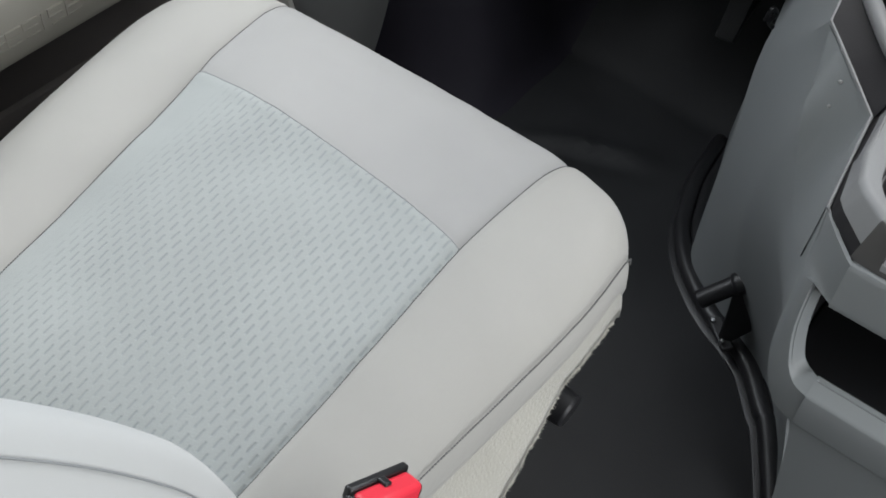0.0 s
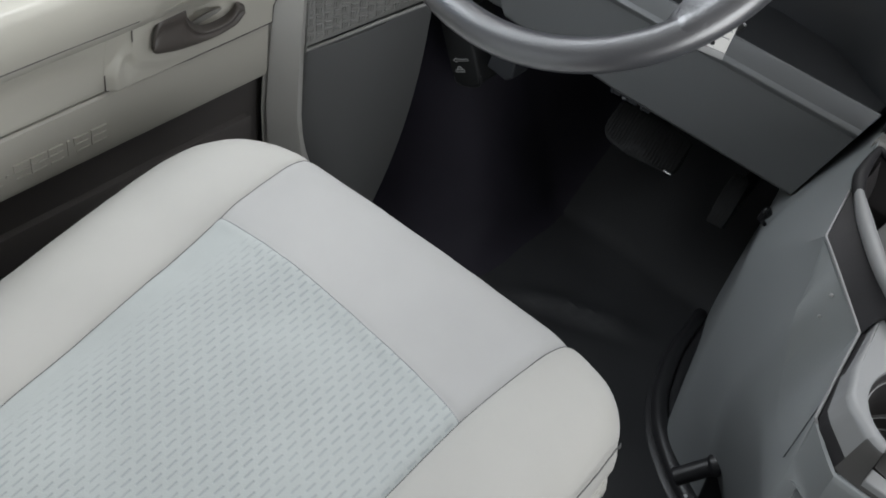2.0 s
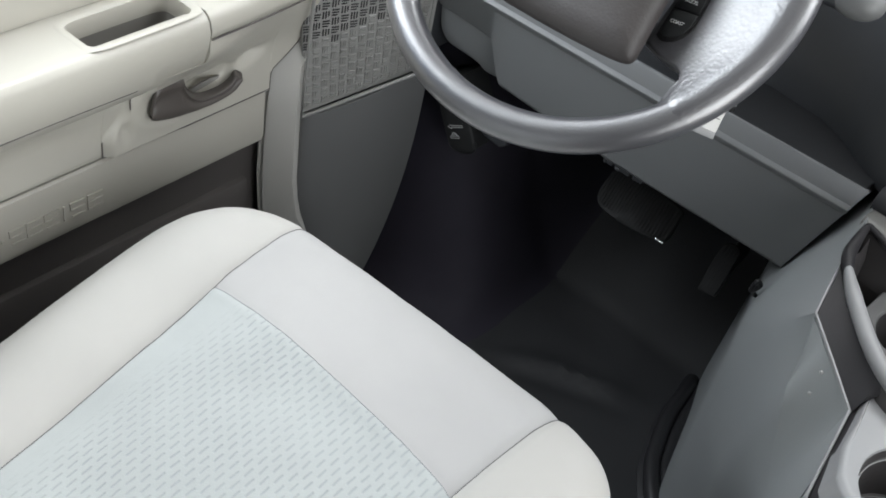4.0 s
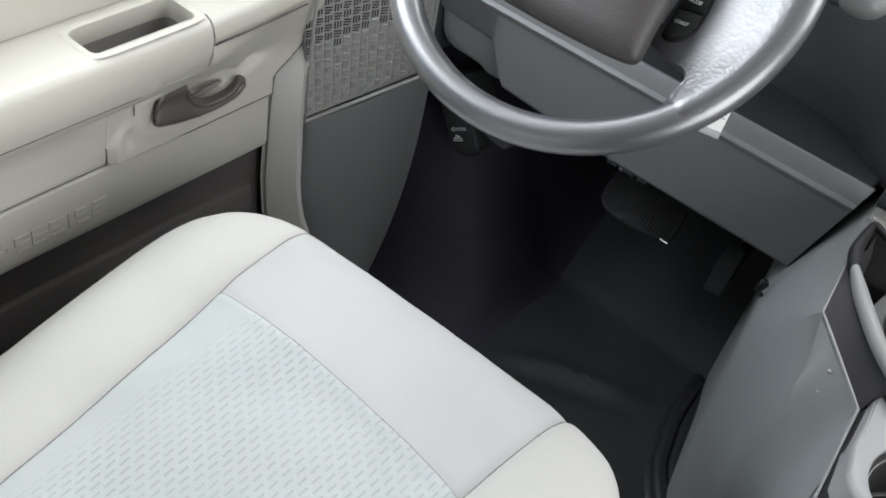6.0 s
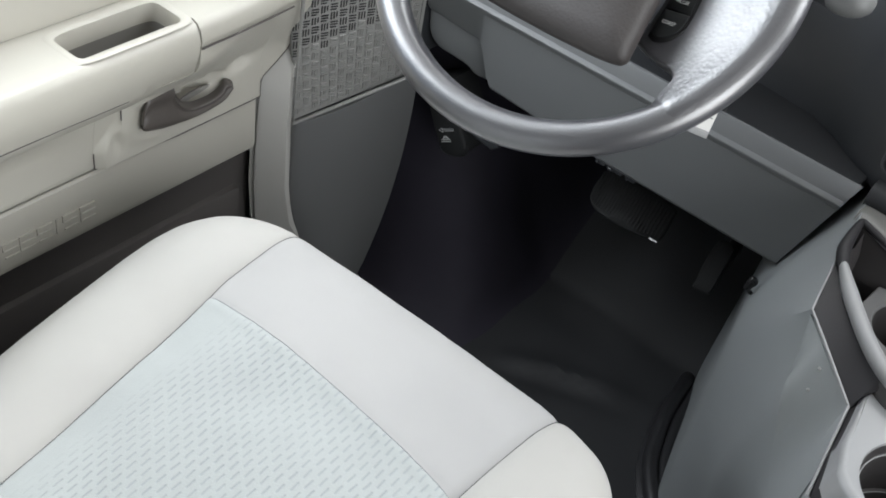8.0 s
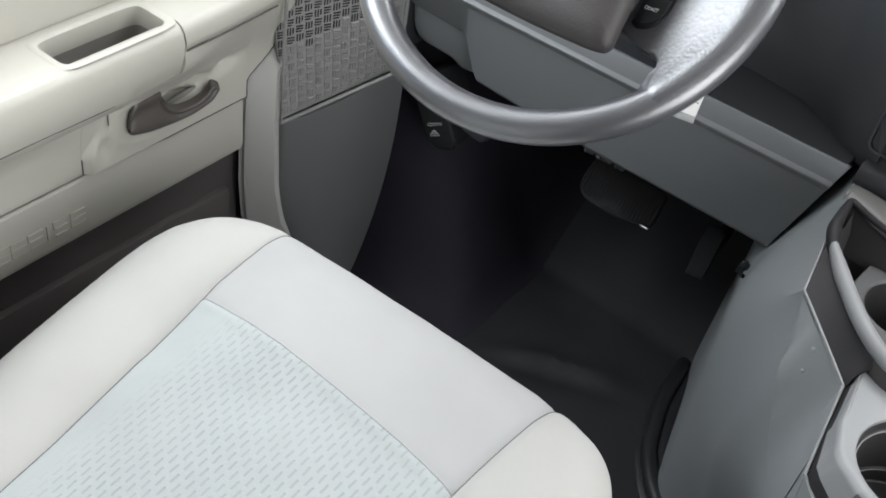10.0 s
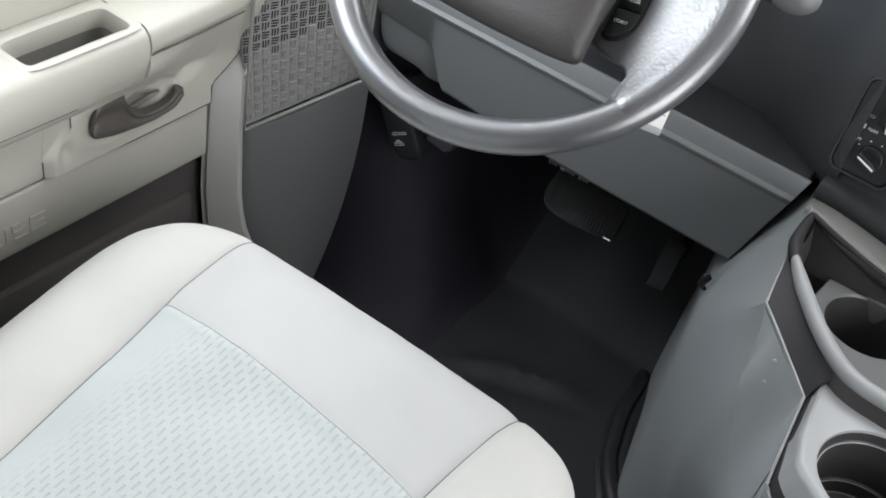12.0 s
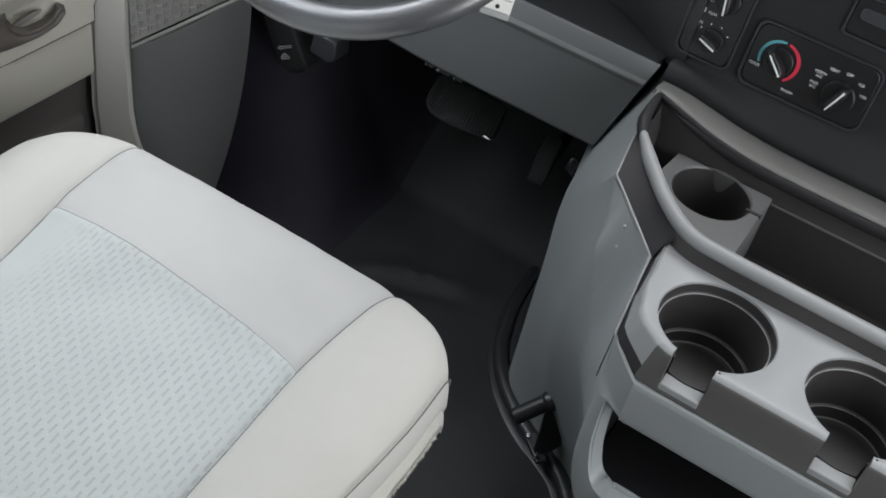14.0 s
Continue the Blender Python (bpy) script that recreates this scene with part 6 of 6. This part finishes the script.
def rounded(w, h, r, n=6):
    pts = []
    for cx, cy, a0 in ((w - r, h - r, 0), (-w + r, h - r, 90), (-w + r, -h + r, 180), (w - r, -h + r, 270)):
        pts += [(cx + r * math.cos(radians(a0 + 90 * k / n)), cy + r * math.sin(radians(a0 + 90 * k / n))) for k in range(n + 1)]
    return pts


def bezel(parent, w, h, r):
    bm = bmesh.new()
    prism(bm, [(x, y, -0.004) for x, y in rounded(w, h, r)], (0, 0, 0.0055))
    part("face_plate", bm, M_BLACK, parent, "black control face", bevel=0.001, segs=2)
    bm = bmesh.new()
    tube(bm, [(x * 1.0, y * 1.0, 0.0012) for x, y in rounded(w + 0.002, h + 0.002, r)], 0.0016, 6, closed=True)
    part("rim", bm, M_DARKTRIM, parent, angle=60)


def knob(parent, x, y, r, turn):
    bm = bmesh.new()
    cyl(bm, (x, y, 0.001), (x, y, 0.006), r, r * 0.97, 40)
    k = part("knob", bm, M_BLACK, parent, "round black rotary knob", bevel=0.001)
    bm = bmesh.new()
    c, s = math.cos(radians(turn)), math.sin(radians(turn))
    rows = []
    for z, f in ((0.005, 1.0), (0.018, 0.92), (0.0205, 0.78)):
        rows.append([(x + (u * c - v * s) * f, y + (u * s + v * c) * f, z) for u, v in ((-r * 0.92, -0.0045), (-r * 0.5, -0.0055), (r * 0.5, -0.0055), (r * 0.95, -0.003), (r * 0.95, 0.003), (r * 0.5, 0.0055), (-r * 0.5, 0.0055), (-r * 0.92, 0.0045))])
    loft(bm, rows, closed=True, caps=True)
    part("grip", bm, M_BLACK, k, bevel=0.0012)
    bm = bmesh.new()
    prism(bm, [(x + u * c - v * s, y + u * s + v * c, 0.0206) for u, v in ((-r * 0.7, -0.0008), (r * 0.78, -0.0011), (r * 0.78, 0.0011), (-r * 0.7, 0.0008))], (0, 0, 0.0004))
    part("pointer", bm, M_WHITE, k, "white pointer mark")


def arc(parent, x, y, r, a0, a1, wdt, mat, label):
    bm = bmesh.new()
    n = 24
    rows = []
    for i in range(n + 1):
        a = radians(a0 + (a1 - a0) * i / n)
        ww = wdt * (0.35 + 0.65 * math.sin(math.pi * (0.12 + 0.76 * i / n)))
        rows.append([(x + (r + q) * math.cos(a), y + (r + q) * math.sin(a), 0.0018) for q in (-ww / 2, ww / 2)])
    sheet(bm, rows, (0, 0, 0.0004))
    part("scale_arc", bm, mat, parent, label)


def mark(parent, x, y, w, h):
    bm = bmesh.new()
    box(bm, (x - w, y - h, 0.0016), (x + w, y + h, 0.0021))
    part("print_mark", bm, M_WHITE, parent)


def heater_panel():
    p = thing("heater_control_panel", "black heater panel with two rotary knobs", "control panel")
    p.matrix_world = stack_pose(0.4165, 0.5985)
    bezel(p, 0.068, 0.035, 0.012)
    knob(p, -0.0355, 0.001, 0.0170, -45)
    knob(p, 0.037, -0.008, 0.0185, 66)
    arc(p, -0.0355, 0.001, 0.0215, 88, 205, 0.0036, M_BLUEPRINT, "blue cool arc")
    arc(p, -0.0355, 0.001, 0.0215, 80, -55, 0.0042, M_REDPRINT, "red warm arc")
    for word, x, y in (("COOL", -0.058, -0.012), ("WARM", -0.014, -0.026), ("MAX", 0.008, -0.004), ("A/C", 0.008, -0.0085), ("NORM", 0.010, 0.009), ("A/C", 0.010, 0.0045), ("VENT", 0.022, 0.017), ("OFF", 0.038, 0.019), ("FLR", 0.053, 0.014), ("MIX", 0.060, 0.003)):
        text_part("lettering", word, 0.0044, Matrix.Translation((x, y, 0.0018)), M_WHITE, p, 0.0002)


def blower_panel():
    p = thing("blower_control_panel", "black fan control panel with rotary switches", "control panel")
    p.matrix_world = stack_pose(0.301, 0.616)
    bezel(p, 0.030, 0.050, 0.010)
    knob(p, 0.004, -0.027, 0.0140, -20)
    knob(p, 0.006, 0.020, 0.0135, -80)
    for word, x, y in (("OFF", -0.016, -0.013), ("REAR", -0.006, 0.001), ("LO", -0.013, 0.014)):
        text_part("lettering", word, 0.0044, Matrix.Translation((x, y, 0.0018)), M_WHITE, p, 0.0002)
    mark(p, -0.017, 0.002, 0.0025, 0.0025)
    for k in range(4):
        a = radians(150 - 38 * k)
        mark(p, 0.004 + 0.0185 * math.cos(a), -0.027 + 0.0185 * math.sin(a), 0.0007, 0.0007)


heater_panel()
blower_panel()


def switch_plate():
    p = thing("dash_switch_plate", "black blanking plate with a slim switch", "switch")
    p.matrix_world = stack_pose(0.466, 0.676)
    bezel(p, 0.038, 0.020, 0.006)
    bm = bmesh.new()
    prism(bm, [(x - 0.003, y + 0.004, 0.001) for x, y in rounded(0.028, 0.007, 0.0065)], (0, 0, 0.003))
    part("switch", bm, M_DARKTRIM, p, bevel=0.001)
    mark(p, -0.014, 0.004, 0.0008, 0.003)


switch_plate()
